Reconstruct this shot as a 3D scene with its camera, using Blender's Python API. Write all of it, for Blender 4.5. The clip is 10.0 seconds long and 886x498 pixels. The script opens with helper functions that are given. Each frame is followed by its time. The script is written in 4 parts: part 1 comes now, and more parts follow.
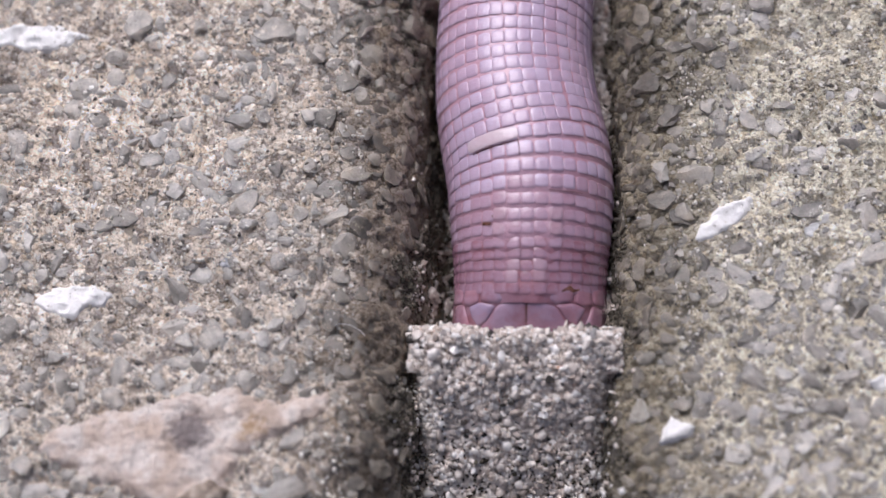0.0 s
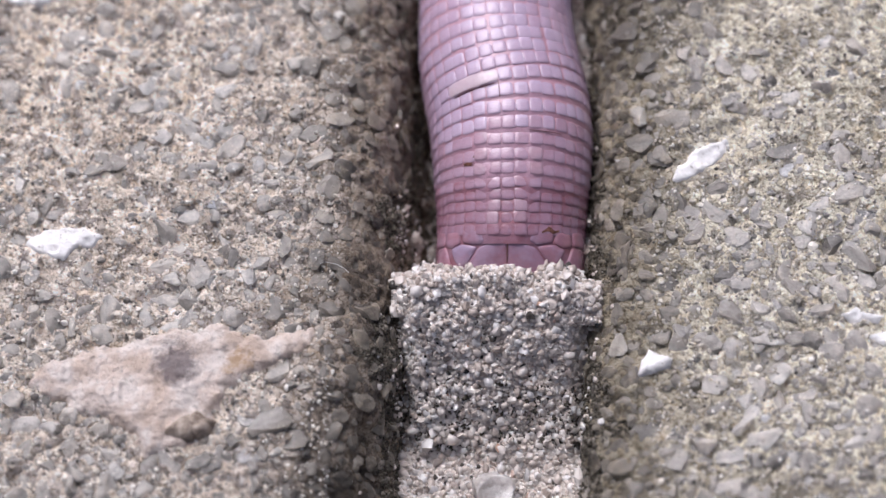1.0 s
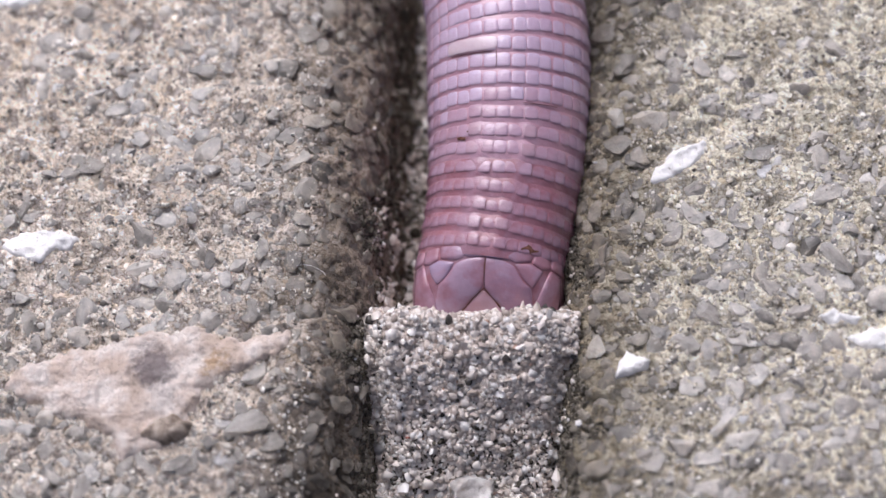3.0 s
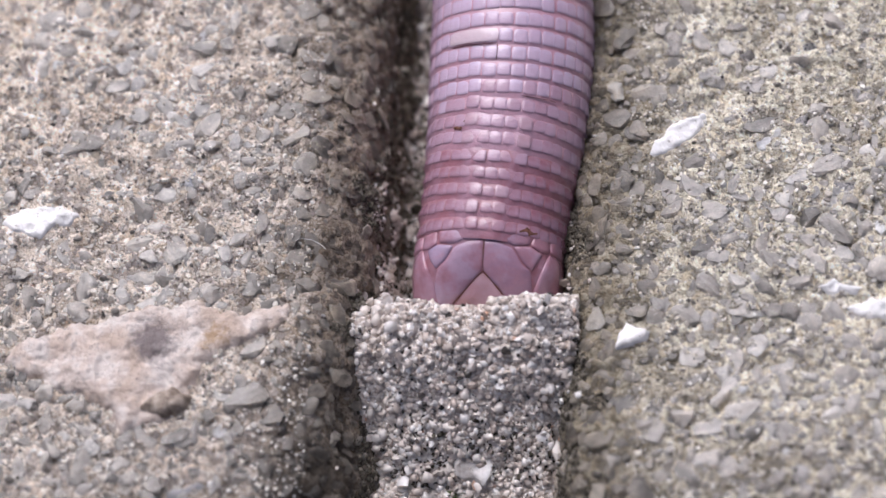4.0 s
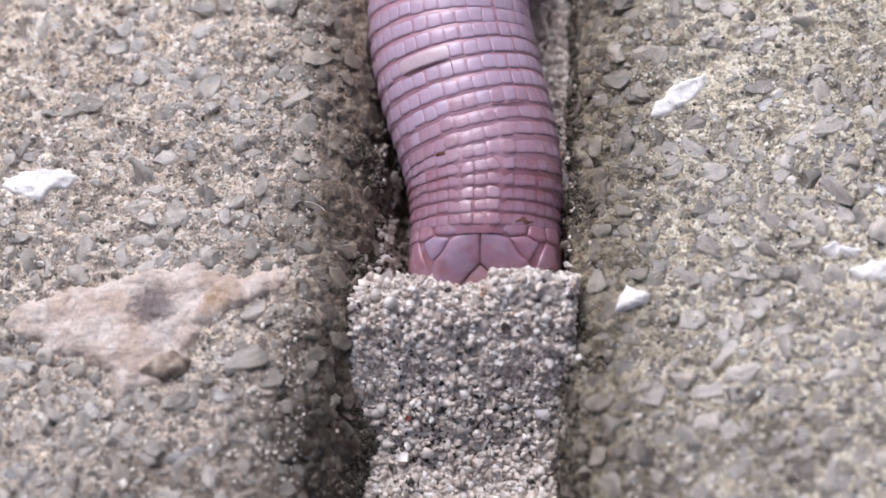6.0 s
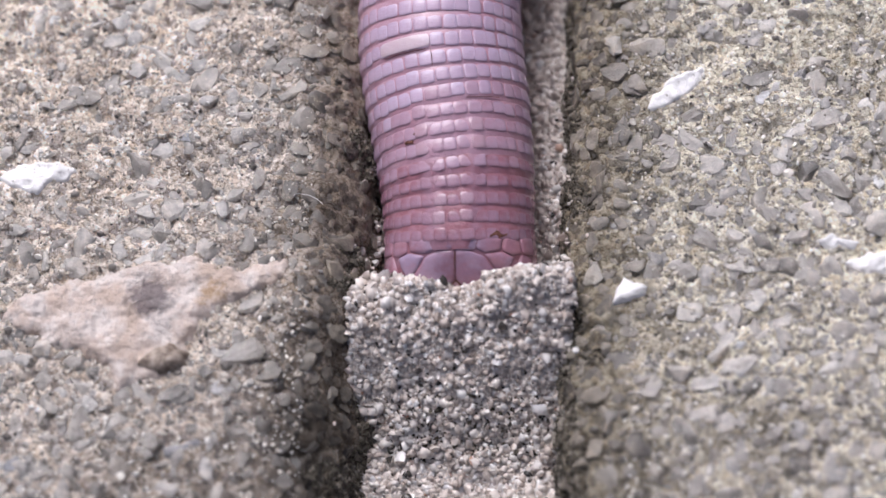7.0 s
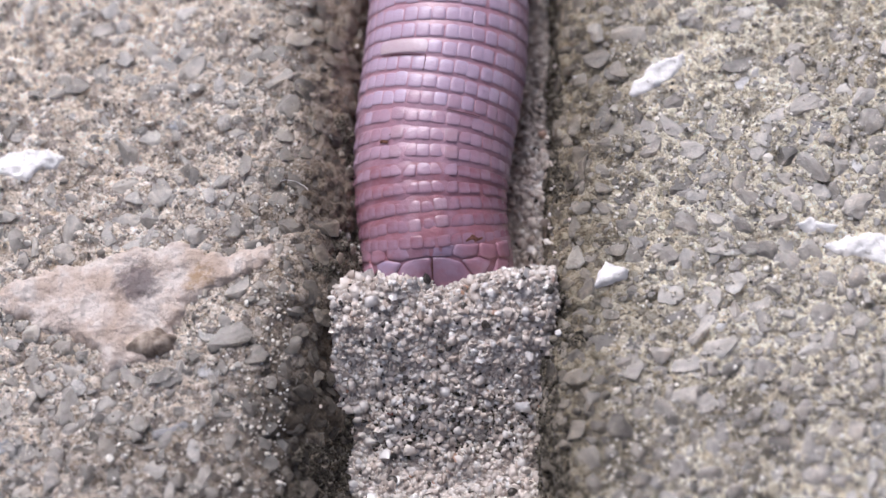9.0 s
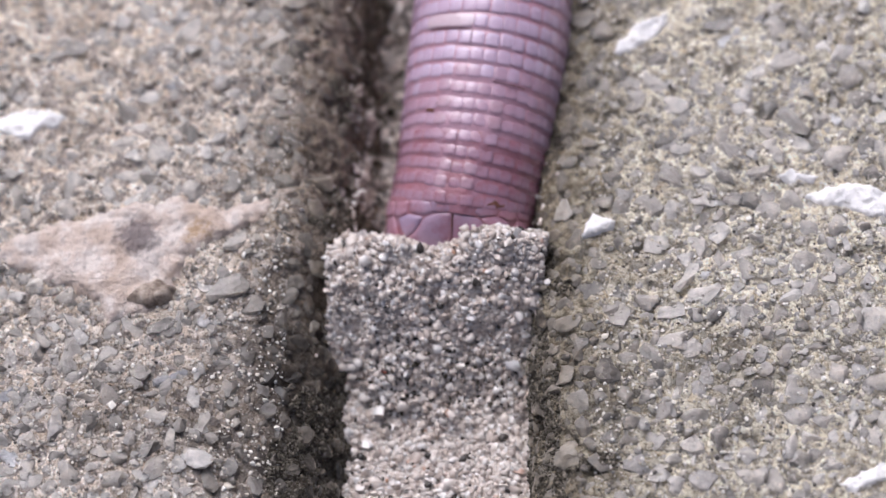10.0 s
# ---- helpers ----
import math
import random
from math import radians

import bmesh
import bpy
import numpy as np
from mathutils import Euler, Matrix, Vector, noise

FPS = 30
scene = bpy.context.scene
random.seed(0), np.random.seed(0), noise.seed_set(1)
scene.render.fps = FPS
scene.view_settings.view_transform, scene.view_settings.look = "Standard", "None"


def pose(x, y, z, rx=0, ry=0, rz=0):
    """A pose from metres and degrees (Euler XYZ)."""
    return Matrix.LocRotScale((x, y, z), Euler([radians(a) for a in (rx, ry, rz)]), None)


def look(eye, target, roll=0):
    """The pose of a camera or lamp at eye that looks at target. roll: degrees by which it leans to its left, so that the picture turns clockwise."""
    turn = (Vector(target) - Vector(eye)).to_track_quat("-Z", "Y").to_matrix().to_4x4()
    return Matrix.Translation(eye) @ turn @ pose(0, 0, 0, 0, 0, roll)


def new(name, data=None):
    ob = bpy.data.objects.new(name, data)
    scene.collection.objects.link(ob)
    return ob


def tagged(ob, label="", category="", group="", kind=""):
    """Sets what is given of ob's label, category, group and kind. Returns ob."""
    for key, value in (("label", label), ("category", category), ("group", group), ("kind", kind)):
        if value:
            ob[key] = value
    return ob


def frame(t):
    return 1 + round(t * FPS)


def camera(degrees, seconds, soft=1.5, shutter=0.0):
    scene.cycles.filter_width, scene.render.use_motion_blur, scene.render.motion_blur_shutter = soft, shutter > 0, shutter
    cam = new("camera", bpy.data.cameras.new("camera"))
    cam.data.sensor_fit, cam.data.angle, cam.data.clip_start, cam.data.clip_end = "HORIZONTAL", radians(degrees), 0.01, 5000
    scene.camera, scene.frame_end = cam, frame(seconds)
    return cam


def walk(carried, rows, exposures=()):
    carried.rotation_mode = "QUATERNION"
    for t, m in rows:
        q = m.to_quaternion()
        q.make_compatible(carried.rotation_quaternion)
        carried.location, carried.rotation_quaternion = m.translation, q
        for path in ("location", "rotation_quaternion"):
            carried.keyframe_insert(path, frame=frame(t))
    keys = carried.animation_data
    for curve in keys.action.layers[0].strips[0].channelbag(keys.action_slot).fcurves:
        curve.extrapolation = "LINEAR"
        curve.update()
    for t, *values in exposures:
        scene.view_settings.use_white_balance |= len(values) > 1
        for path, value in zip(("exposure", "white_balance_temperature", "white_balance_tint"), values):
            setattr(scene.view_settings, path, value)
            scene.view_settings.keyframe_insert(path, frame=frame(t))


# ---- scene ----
MM = 0.001

# ---- camera ----
cam = camera(15.0, 10.0)
cam.data.dof.use_dof = True
cam.data.dof.focus_distance = 221.8 * MM
cam.data.dof.aperture_fstop = 21.5
walk(cam, [
    (0.0, pose(12.607 * MM, -77.719 * MM, 199.240 * MM, 23.8723, 3.9385, 2.1711)),
    (0.2, pose(13.247 * MM, -84.539 * MM, 199.182 * MM, 24.9378, 4.1037, 2.1859)),
    (0.5, pose(13.815 * MM, -90.586 * MM, 199.131 * MM, 25.8827, 4.2502, 2.1991)),
    (1.0, pose(14.401 * MM, -91.305 * MM, 197.947 * MM, 26.1884, 4.0553, 2.0601)),
    (1.5, pose(15.063 * MM, -92.371 * MM, 197.235 * MM, 26.5836, 3.9549, 1.9712)),
    (2.0, pose(15.507 * MM, -91.533 * MM, 197.070 * MM, 26.4430, 3.9705, 1.9651)),
    (3.5, pose(17.011 * MM, -93.587 * MM, 196.243 * MM, 26.7643, 4.4536, 2.0093)),
    (4.0, pose(18.318 * MM, -95.632 * MM, 194.817 * MM, 27.1235, 4.8013, 1.9953)),
    (4.5, pose(18.388 * MM, -94.901 * MM, 195.142 * MM, 26.5740, 4.7996, 2.0006)),
    (5.0, pose(18.893 * MM, -94.652 * MM, 194.915 * MM, 26.4307, 4.9739, 2.0472)),
    (5.5, pose(18.828 * MM, -94.061 * MM, 195.045 * MM, 26.2233, 4.9734, 2.0041)),
    (7.0, pose(19.467 * MM, -94.329 * MM, 194.969 * MM, 26.0365, 5.0892, 2.0065)),
    (7.5, pose(19.753 * MM, -94.021 * MM, 195.010 * MM, 25.9435, 5.1632, 2.0016)),
    (8.0, pose(19.796 * MM, -94.019 * MM, 195.041 * MM, 25.8840, 5.1713, 2.0040)),
    (8.5, pose(20.088 * MM, -94.489 * MM, 195.468 * MM, 25.8637, 5.2380, 1.9483)),
    (9.0, pose(20.697 * MM, -96.777 * MM, 196.891 * MM, 26.1093, 5.1618, 1.8159)),
    (9.5, pose(21.116 * MM, -100.427 * MM, 197.956 * MM, 26.6059, 5.1896, 1.6490)),
    (10.0, pose(19.948 * MM, -105.328 * MM, 199.813 * MM, 26.8855, 4.8853, 1.3397)),
], [(0.0, -0.52, 5740, 14), (0.6, -0.43, 5740, 14), (2.0, -0.39, 5740, 14), (5.5, -0.34, 5740, 14), (10.0, -0.37, 5740, 14)])

# ---- light: bright overcast sky, veiled sun behind the joint ----
SUN_EL, SUN_AZ = 55.0, -24.0
world = bpy.data.worlds.new("sky")
scene.world = world
world.use_nodes = True
wn = world.node_tree
sky = wn.nodes.new("ShaderNodeTexSky")
sky.sky_type = "NISHITA"
sky.sun_disc = False
sky.sun_elevation = radians(SUN_EL)
sky.sun_rotation = radians(SUN_AZ)
sky.air_density, sky.dust_density, sky.ozone_density = 0.35, 8.0, 0.0
wn.nodes["Background"].inputs["Strength"].default_value = 0.15
wn.links.new(sky.outputs[0], wn.nodes["Background"].inputs[0])
lamp = bpy.data.lights.new("sun", "SUN")
lamp.energy, lamp.angle, lamp.color = 1.55, radians(42), (1.0, 0.985, 0.97)
sun = new("sun", lamp)
az, el = radians(SUN_AZ), radians(SUN_EL)
sun.matrix_world = look((math.sin(az) * math.cos(el), math.cos(az) * math.cos(el), math.sin(el)), (0, 0, 0))


# ---- materials ----
DARK_PATCHES = ((-13, -16, 9), (-8, -13, 7), (-9, -20, 7), (-10, -10, 6), (-22, -15, 6), (-10, 3, 4), (20, -13, 5), (12, -14, 6), (9, 24, 6))


class Mat:
    """A node material with a Principled shader, built step by step."""

    def __init__(self, name, rough=0.6, spec=0.5):
        self.m = bpy.data.materials.new(name)
        self.m.use_nodes = True
        self.t = self.m.node_tree
        self.b = self.t.nodes["Principled BSDF"]
        self.b.inputs["Roughness"].default_value = rough
        self.b.inputs["Specular IOR Level"].default_value = spec
        mm = self.t.nodes.new("ShaderNodeVectorMath")
        mm.operation = "SCALE"
        mm.inputs["Scale"].default_value = 1000.0
        self.t.links.new(self.t.nodes.new("ShaderNodeTexCoord").outputs["Object"], mm.inputs[0])
        self.co = mm.outputs[0]

    def node(self, kind, **inputs):
        n = self.t.nodes.new(kind)
        for k, v in inputs.items():
            self.put(n.inputs[k.replace("_", " ")], v)
        return n

    def put(self, socket, v):
        if isinstance(v, bpy.types.NodeSocket):
            self.t.links.new(v, socket)
        else:
            socket.default_value = v

    def noise(self, mm, detail=4.0, rough=0.6):
        return self.node("ShaderNodeTexNoise", Vector=self.co, Scale=1.0 / mm, Detail=detail, Roughness=rough).outputs["Fac"]

    def cells(self, mm):
        return self.node("ShaderNodeTexVoronoi", Vector=self.co, Scale=1.0 / mm).outputs["Distance"]

    def grains(self, mm, warp):
        """Irregular packed cells: a random value for each, and the distance to its rim (in cells)."""
        n = self.node("ShaderNodeTexNoise", Vector=self.co, Scale=1.4 / mm, Detail=3.0).outputs["Color"]
        add = self.t.nodes.new("ShaderNodeVectorMath")
        add.operation = "MULTIPLY_ADD"
        self.put(add.inputs[0], n)
        add.inputs[1].default_value = (warp * mm,) * 3
        self.put(add.inputs[2], self.co)
        out = []
        for feature in ("F1", "DISTANCE_TO_EDGE"):
            v = self.t.nodes.new("ShaderNodeTexVoronoi")
            v.feature = feature
            v.inputs["Scale"].default_value = 1.0 / mm
            self.put(v.inputs["Vector"], add.outputs[0])
            out.append(v.outputs["Color"] if feature == "F1" else v.outputs["Distance"])
        sep = self.t.nodes.new("ShaderNodeSeparateColor")
        self.put(sep.inputs[0], out[0])
        return sep.outputs[0], out[1]

    def spot(self, centre, reach, mm, warp):
        """0 at a stain's or patch's heart and 1 past its ragged rim."""
        n = self.node("ShaderNodeTexNoise", Vector=self.co, Scale=1.0 / mm, Detail=5.0, Roughness=0.65).outputs["Fac"]
        d = self.t.nodes.new("ShaderNodeVectorMath")
        d.operation = "DISTANCE"
        self.put(d.inputs[0], self.co)
        d.inputs[1].default_value = centre
        m = self.t.nodes.new("ShaderNodeMath")
        m.operation = "MULTIPLY_ADD"
        self.put(m.inputs[0], n)
        m.inputs[1].default_value = warp
        self.put(m.inputs[2], d.outputs["Value"])
        q = self.t.nodes.new("ShaderNodeMath")
        q.operation = "DIVIDE"
        self.put(q.inputs[0], m.outputs[0])
        q.inputs[1].default_value = reach + warp * 0.5
        return q.outputs[0]

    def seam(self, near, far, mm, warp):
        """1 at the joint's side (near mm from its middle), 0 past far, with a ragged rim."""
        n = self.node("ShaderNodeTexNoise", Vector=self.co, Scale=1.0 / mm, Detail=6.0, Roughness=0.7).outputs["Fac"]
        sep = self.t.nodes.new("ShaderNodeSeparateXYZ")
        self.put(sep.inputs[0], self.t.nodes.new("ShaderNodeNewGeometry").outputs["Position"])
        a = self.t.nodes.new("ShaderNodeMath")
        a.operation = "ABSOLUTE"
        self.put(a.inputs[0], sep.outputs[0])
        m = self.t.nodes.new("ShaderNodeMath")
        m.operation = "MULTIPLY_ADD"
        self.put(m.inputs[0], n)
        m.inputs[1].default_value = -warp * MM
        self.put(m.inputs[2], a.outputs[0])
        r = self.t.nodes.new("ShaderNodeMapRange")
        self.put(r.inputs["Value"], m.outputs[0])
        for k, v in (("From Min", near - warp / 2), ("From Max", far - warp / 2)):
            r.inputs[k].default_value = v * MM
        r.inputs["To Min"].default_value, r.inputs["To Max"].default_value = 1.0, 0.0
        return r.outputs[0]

    def darken(self, c, dark):
        """Darkens c in ragged patches of the slabs, by their place in plan (mm) and reach."""
        where = self.t.nodes.new("ShaderNodeVectorMath")
        where.operation = "MULTIPLY"
        self.put(where.inputs[0], self.t.nodes.new("ShaderNodeNewGeometry").outputs["Position"])
        where.inputs[1].default_value = (1000.0, 1000.0, 0.0)
        mine, self.co = self.co, where.outputs[0]
        for x, y, reach in DARK_PATCHES:
            c = self.mix(self.ramp(self.spot((x, y, 0), reach, 2.5, 8.0), [(0.5, grey(0.75)), (1.1, grey(0))]), c, self.mix(1.0, c, dark, "MULTIPLY"))
        self.co = mine
        return c

    def ramp(self, fac, stops):
        n = self.t.nodes.new("ShaderNodeValToRGB")
        e = n.color_ramp.elements
        while len(e) < len(stops):
            e.new(0.5)
        for el_, (p, c) in zip(e, stops):
            el_.position = p
            el_.color = (*c, 1) if len(c) == 3 else c
        self.t.links.new(fac, n.inputs[0])
        return n.outputs[0]

    def mix(self, fac, a, b, how="MIX"):
        n = self.t.nodes.new("ShaderNodeMix")
        n.data_type, n.blend_type = "RGBA", how
        self.put(n.inputs[0], fac)
        self.put(n.inputs[6], a if isinstance(a, bpy.types.NodeSocket) else (*a, 1))
        self.put(n.inputs[7], b if isinstance(b, bpy.types.NodeSocket) else (*b, 1))
        return n.outputs[2]

    def island(self):
        return self.t.nodes.new("ShaderNodeNewGeometry").outputs["Random Per Island"]

    def each(self):
        return self.t.nodes.new("ShaderNodeObjectInfo").outputs["Random"]

    def color(self, c):
        self.put(self.b.inputs["Base Color"], c if isinstance(c, bpy.types.NodeSocket) else (*c, 1))
        return self

    def bump(self, height, mm, strength=1.0):
        n = self.node("ShaderNodeBump", Height=height, Distance=mm * MM, Strength=strength)
        self.t.links.new(n.outputs[0], self.b.inputs["Normal"])
        return self

    def soft(self, weight, mm, radius):
        self.b.inputs["Subsurface Weight"].default_value = weight
        self.b.inputs["Subsurface Scale"].default_value = mm * MM
        self.b.inputs["Subsurface Radius"].default_value = radius
        return self


def grey(v, warm=0.0):
    return (v * (1 + warm), v, v * (1 - warm))


# cement between the grains: cream, gritty, patchy
def cement(name, tint):
    m = Mat(name, 0.75, 0.4)
    _g, _e = m.grains(0.55, 1.6)
    _c = m.ramp(_g, [(0.0, (0.36, 0.342, 0.32)), (0.2, (0.47, 0.447, 0.415)), (0.34, (0.72, 0.685, 0.605)), (0.6, (0.89, 0.855, 0.765)), (0.85, (0.94, 0.915, 0.85)), (1.0, (0.72, 0.65, 0.53))])
    _f = m.ramp(m.noise(0.3, 7, 0.82), [(0.39, (0.36, 0.325, 0.27)), (0.45, (0.86, 0.83, 0.77)), (0.52, (1.0, 0.99, 0.97)), (0.6, (1.18, 1.17, 1.15))])
    _r = m.ramp(_e, [(0.0, (0.70, 0.64, 0.56)), (0.09, (1, 1, 1))])
    _p = m.ramp(m.noise(4.5, 5, 0.65), [(0.38, (0.72, 0.70, 0.68)), (0.48, (0.93, 0.92, 0.90)), (0.6, (1.12, 1.11, 1.10))])
    _c = m.mix(1.0, m.mix(1.0, m.mix(1.0, _c, _f, "MULTIPLY"), _r, "MULTIPLY"), _p, "MULTIPLY")
    _c = m.mix(m.ramp(m.spot((-27, 20, 0), 16, 4.0, 16.0), [(0.4, grey(1.0)), (1.1, grey(0))]), _c, m.mix(1.0, _c, (1.3, 1.28, 1.25), "MULTIPLY"))
    # darker towards the joint with a ragged rim, and in ragged patches by place
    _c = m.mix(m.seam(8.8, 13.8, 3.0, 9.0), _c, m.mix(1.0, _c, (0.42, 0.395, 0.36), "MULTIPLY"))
    _c = m.darken(_c, (0.44, 0.43, 0.42))
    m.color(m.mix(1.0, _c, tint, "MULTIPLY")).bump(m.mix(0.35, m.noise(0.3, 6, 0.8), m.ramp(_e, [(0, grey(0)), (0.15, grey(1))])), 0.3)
    m.soft(0.3, 0.25, (1.0, 0.93, 0.82))
    return m


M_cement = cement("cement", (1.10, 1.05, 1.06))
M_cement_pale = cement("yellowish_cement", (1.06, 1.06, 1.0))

STONE = [(0.0, (0.18, 0.166, 0.148)), (0.12, (0.31, 0.288, 0.257)), (0.45, (0.425, 0.394, 0.352)), (0.65, (0.49, 0.453, 0.402)),
         (0.78, (0.45, 0.427, 0.396)), (0.9, (0.56, 0.52, 0.46)), (0.985, (0.65, 0.61, 0.55)), (1.0, (0.80, 0.775, 0.73))]


def stone_mat(name, pick, tone=None, lichen=False):
    m = Mat(name, 0.34, 0.45)
    base = tone or m.ramp(m.island() if pick == "island" else m.each(), STONE)
    veil = m.ramp(m.noise(1.3, 6, 0.7), [(0.36, grey(0.72)), (0.47, grey(0.97)), (0.62, (1.32, 1.30, 1.27))])
    specks = m.mix(m.ramp(m.noise(1.6, 3), [(0.52, grey(0)), (0.62, grey(1))]), (1, 1, 1), m.ramp(m.noise(0.28, 4, 0.65), [(0.38, grey(0.3)), (0.44, grey(1.0))]))
    body = m.mix(1.0, m.mix(1.0, base, veil, "MULTIPLY"), specks, "MULTIPLY")
    if lichen:
        body = m.mix(m.ramp(m.noise(0.55, 5, 0.7), [(0.50, grey(0)), (0.55, grey(1))]), body, (0.045, 0.045, 0.048))
    flecks = m.ramp(m.noise(0.35, 5, 0.75), [(0.42, (0.42, 0.35, 0.26)), (0.5, (0.78, 0.71, 0.60))])
    dust = m.mix(m.ramp(m.noise(0.9, 7, 0.78), [(0.575, grey(0)), (0.62, grey(0.8))]), body, flecks)
    # stones too: darker towards the joint, then in the ragged patches
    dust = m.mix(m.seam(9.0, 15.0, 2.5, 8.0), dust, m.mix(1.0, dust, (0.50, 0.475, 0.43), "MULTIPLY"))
    dust = m.darken(dust, (0.52, 0.508, 0.496))
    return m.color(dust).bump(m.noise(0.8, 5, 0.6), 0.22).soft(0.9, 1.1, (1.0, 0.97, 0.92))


M_pebble = stone_mat("pebble_stone", "each")
M_aggregate = stone_mat("aggregate", "island")
TONES = {k: stone_mat(k + "_stone", "", c) for k, c in dict(grey=(0.47, 0.436, 0.393), dark=(0.27, 0.249, 0.224), pale=(0.59, 0.543, 0.478), white=(0.72, 0.70, 0.675),
                                                              blue=(0.42, 0.418, 0.43), tan=(0.45, 0.38, 0.29)).items()}
TONES["mottled"] = stone_mat("mottled_stone", "", (0.36, 0.345, 0.33), True)
M_grit = Mat("cement_grit", 0.55, 0.4)
M_grit.color(M_grit.ramp(M_grit.island(), [(0, (0.08, 0.07, 0.06)), (0.15, (0.32, 0.29, 0.25)), (0.5, (0.68, 0.62, 0.52)), (1, (0.92, 0.89, 0.82))]))
M_soil = Mat("soil", 0.9, 0.2)
M_soil.color(M_soil.ramp(M_soil.island(), [(0, (0.035, 0.03, 0.023)), (0.4, (0.08, 0.07, 0.053)), (0.75, (0.15, 0.132, 0.103)), (1, (0.28, 0.25, 0.205))]))

M_pink = Mat("pink_stone", 0.65, 0.35)
_c = M_pink.ramp(M_pink.noise(2.0, 6, 0.65), [(0.38, (0.58, 0.465, 0.375)), (0.5, (0.70, 0.595, 0.515)), (0.6, (0.77, 0.695, 0.63))])
_c = M_pink.mix(1.0, _c, M_pink.ramp(M_pink.noise(0.35, 5, 0.7), [(0.34, grey(0.7)), (0.45, grey(1))]), "MULTIPLY")
_c = M_pink.mix(M_pink.ramp(M_pink.spot((-20.2, -2.8, 0.5), 1.9, 0.6, 2.6), [(0.7, grey(0.85)), (1.15, grey(0))]), _c, (0.17, 0.14, 0.14))
_c = M_pink.mix(M_pink.ramp(M_pink.spot((-16.2, -2.6, 0.4), 1.1, 0.9, 2.6), [(0.75, grey(0.8)), (1.2, grey(0))]), _c, (0.36, 0.23, 0.11))
_c = M_pink.mix(M_pink.ramp(M_pink.spot((-26.5, -3.2, 0.4), 0.8, 0.9, 2.6), [(0.6, grey(0.5)), (1.2, grey(0))]), _c, (0.42, 0.30, 0.22))
M_pink.color(_c).bump(M_pink.noise(1.1, 6, 0.65), 0.6)
M_brown = Mat("brown_stone", 0.6, 0.3)
M_brown.color(M_brown.ramp(M_brown.noise(0.8, 4), [(0.38, (0.16, 0.12, 0.09)), (0.6, (0.46, 0.39, 0.32))])).bump(M_brown.noise(0.3), 0.1)
M_lime = Mat("white_lime", 0.8, 0.3)
M_lime.color(M_lime.ramp(M_lime.noise(0.45, 5, 0.65), [(0.33, (0.45, 0.42, 0.38)), (0.39, (0.88, 0.86, 0.83)), (0.6, (0.95, 0.93, 0.905))])).bump(M_lime.noise(0.25, 4), 0.12)


M_red = Mat("rust_red_stone", 0.5, 0.4)
M_red.color(M_red.ramp(M_red.noise(0.3), [(0.4, (0.24, 0.06, 0.04)), (0.6, (0.38, 0.12, 0.08))]))
M_moss = Mat("moss", 0.6, 0.3)
M_moss.color(M_moss.ramp(M_moss.island(), [(0.0, (0.04, 0.07, 0.02)), (1.0, (0.10, 0.15, 0.04))]))


def sand_mat(name, pick):
    """Clear and milky quartz grains with a few dark minerals."""
    m = Mat(name, 0.13, 0.75)
    r = m.island() if pick == "island" else m.each()
    c = m.ramp(r, [(0.0, (0.05, 0.045, 0.04)), (0.03, (0.12, 0.105, 0.09)), (0.04, (0.52, 0.44, 0.38)), (0.2, (0.72, 0.63, 0.555)), (0.45, (0.84, 0.76, 0.685)),
                   (0.75, (0.91, 0.85, 0.785)), (0.9, (0.96, 0.925, 0.885)), (0.985, (0.97, 0.945, 0.92)), (1.0, (0.6, 0.36, 0.24))])
    m.color(c)
    # light passes through the grains
    clear, both = m.t.nodes.new("ShaderNodeBsdfTranslucent"), m.t.nodes.new("ShaderNodeMixShader")
    m.put(clear.inputs["Color"], c)
    both.inputs[0].default_value = 0.2
    m.put(both.inputs[1], m.b.outputs[0])
    m.put(both.inputs[2], clear.outputs[0])
    m.put(m.t.nodes["Material Output"].inputs["Surface"], both.outputs[0])
    return m


M_sand = sand_mat("quartz_sand", "island")
M_grain = sand_mat("quartz_grain", "each")
M_sandbed = Mat("sand_bed", 0.8, 0.3)
M_sandbed.color(M_sandbed.ramp(M_sandbed.noise(0.3, 4, 0.7), [(0.38, (0.56, 0.50, 0.445)), (0.5, (0.69, 0.63, 0.57)), (0.62, (0.79, 0.73, 0.67))])).bump(M_sandbed.noise(0.25), 0.15)

def hide(name, low, high, bump, rough=0.3, pick="each"):
    """Moist, translucent reptile skin; low and high: its colours, drawn scale by scale."""
    m = Mat(name, rough, 0.5)
    own = m.each() if pick == "each" else m.island()
    c = m.mix(own, low, high)
    # some scales are flushed, and the blood shows through in soft patches
    flush = tuple(0.55 * a + 0.45 * e for a, e in zip(low, (0.60, 0.31, 0.35)))
    c = m.mix(m.ramp(m.noise(1.1, 4), [(0.40, grey(0)), (0.62, grey(0.55))]), c, flush)
    c = m.mix(m.ramp(m.noise(2.3, 3), [(0.45, grey(0)), (0.62, grey(0.5))]), c, tuple(0.6 * a + 0.4 * e for a, e in zip(high, (0.57, 0.51, 0.67))))
    m.b.inputs["Coat Weight"].default_value = 0.5
    m.b.inputs["Coat Roughness"].default_value = 0.19
    return m.color(c).bump(m.noise(0.5, 5, 0.6), bump * 2.2)


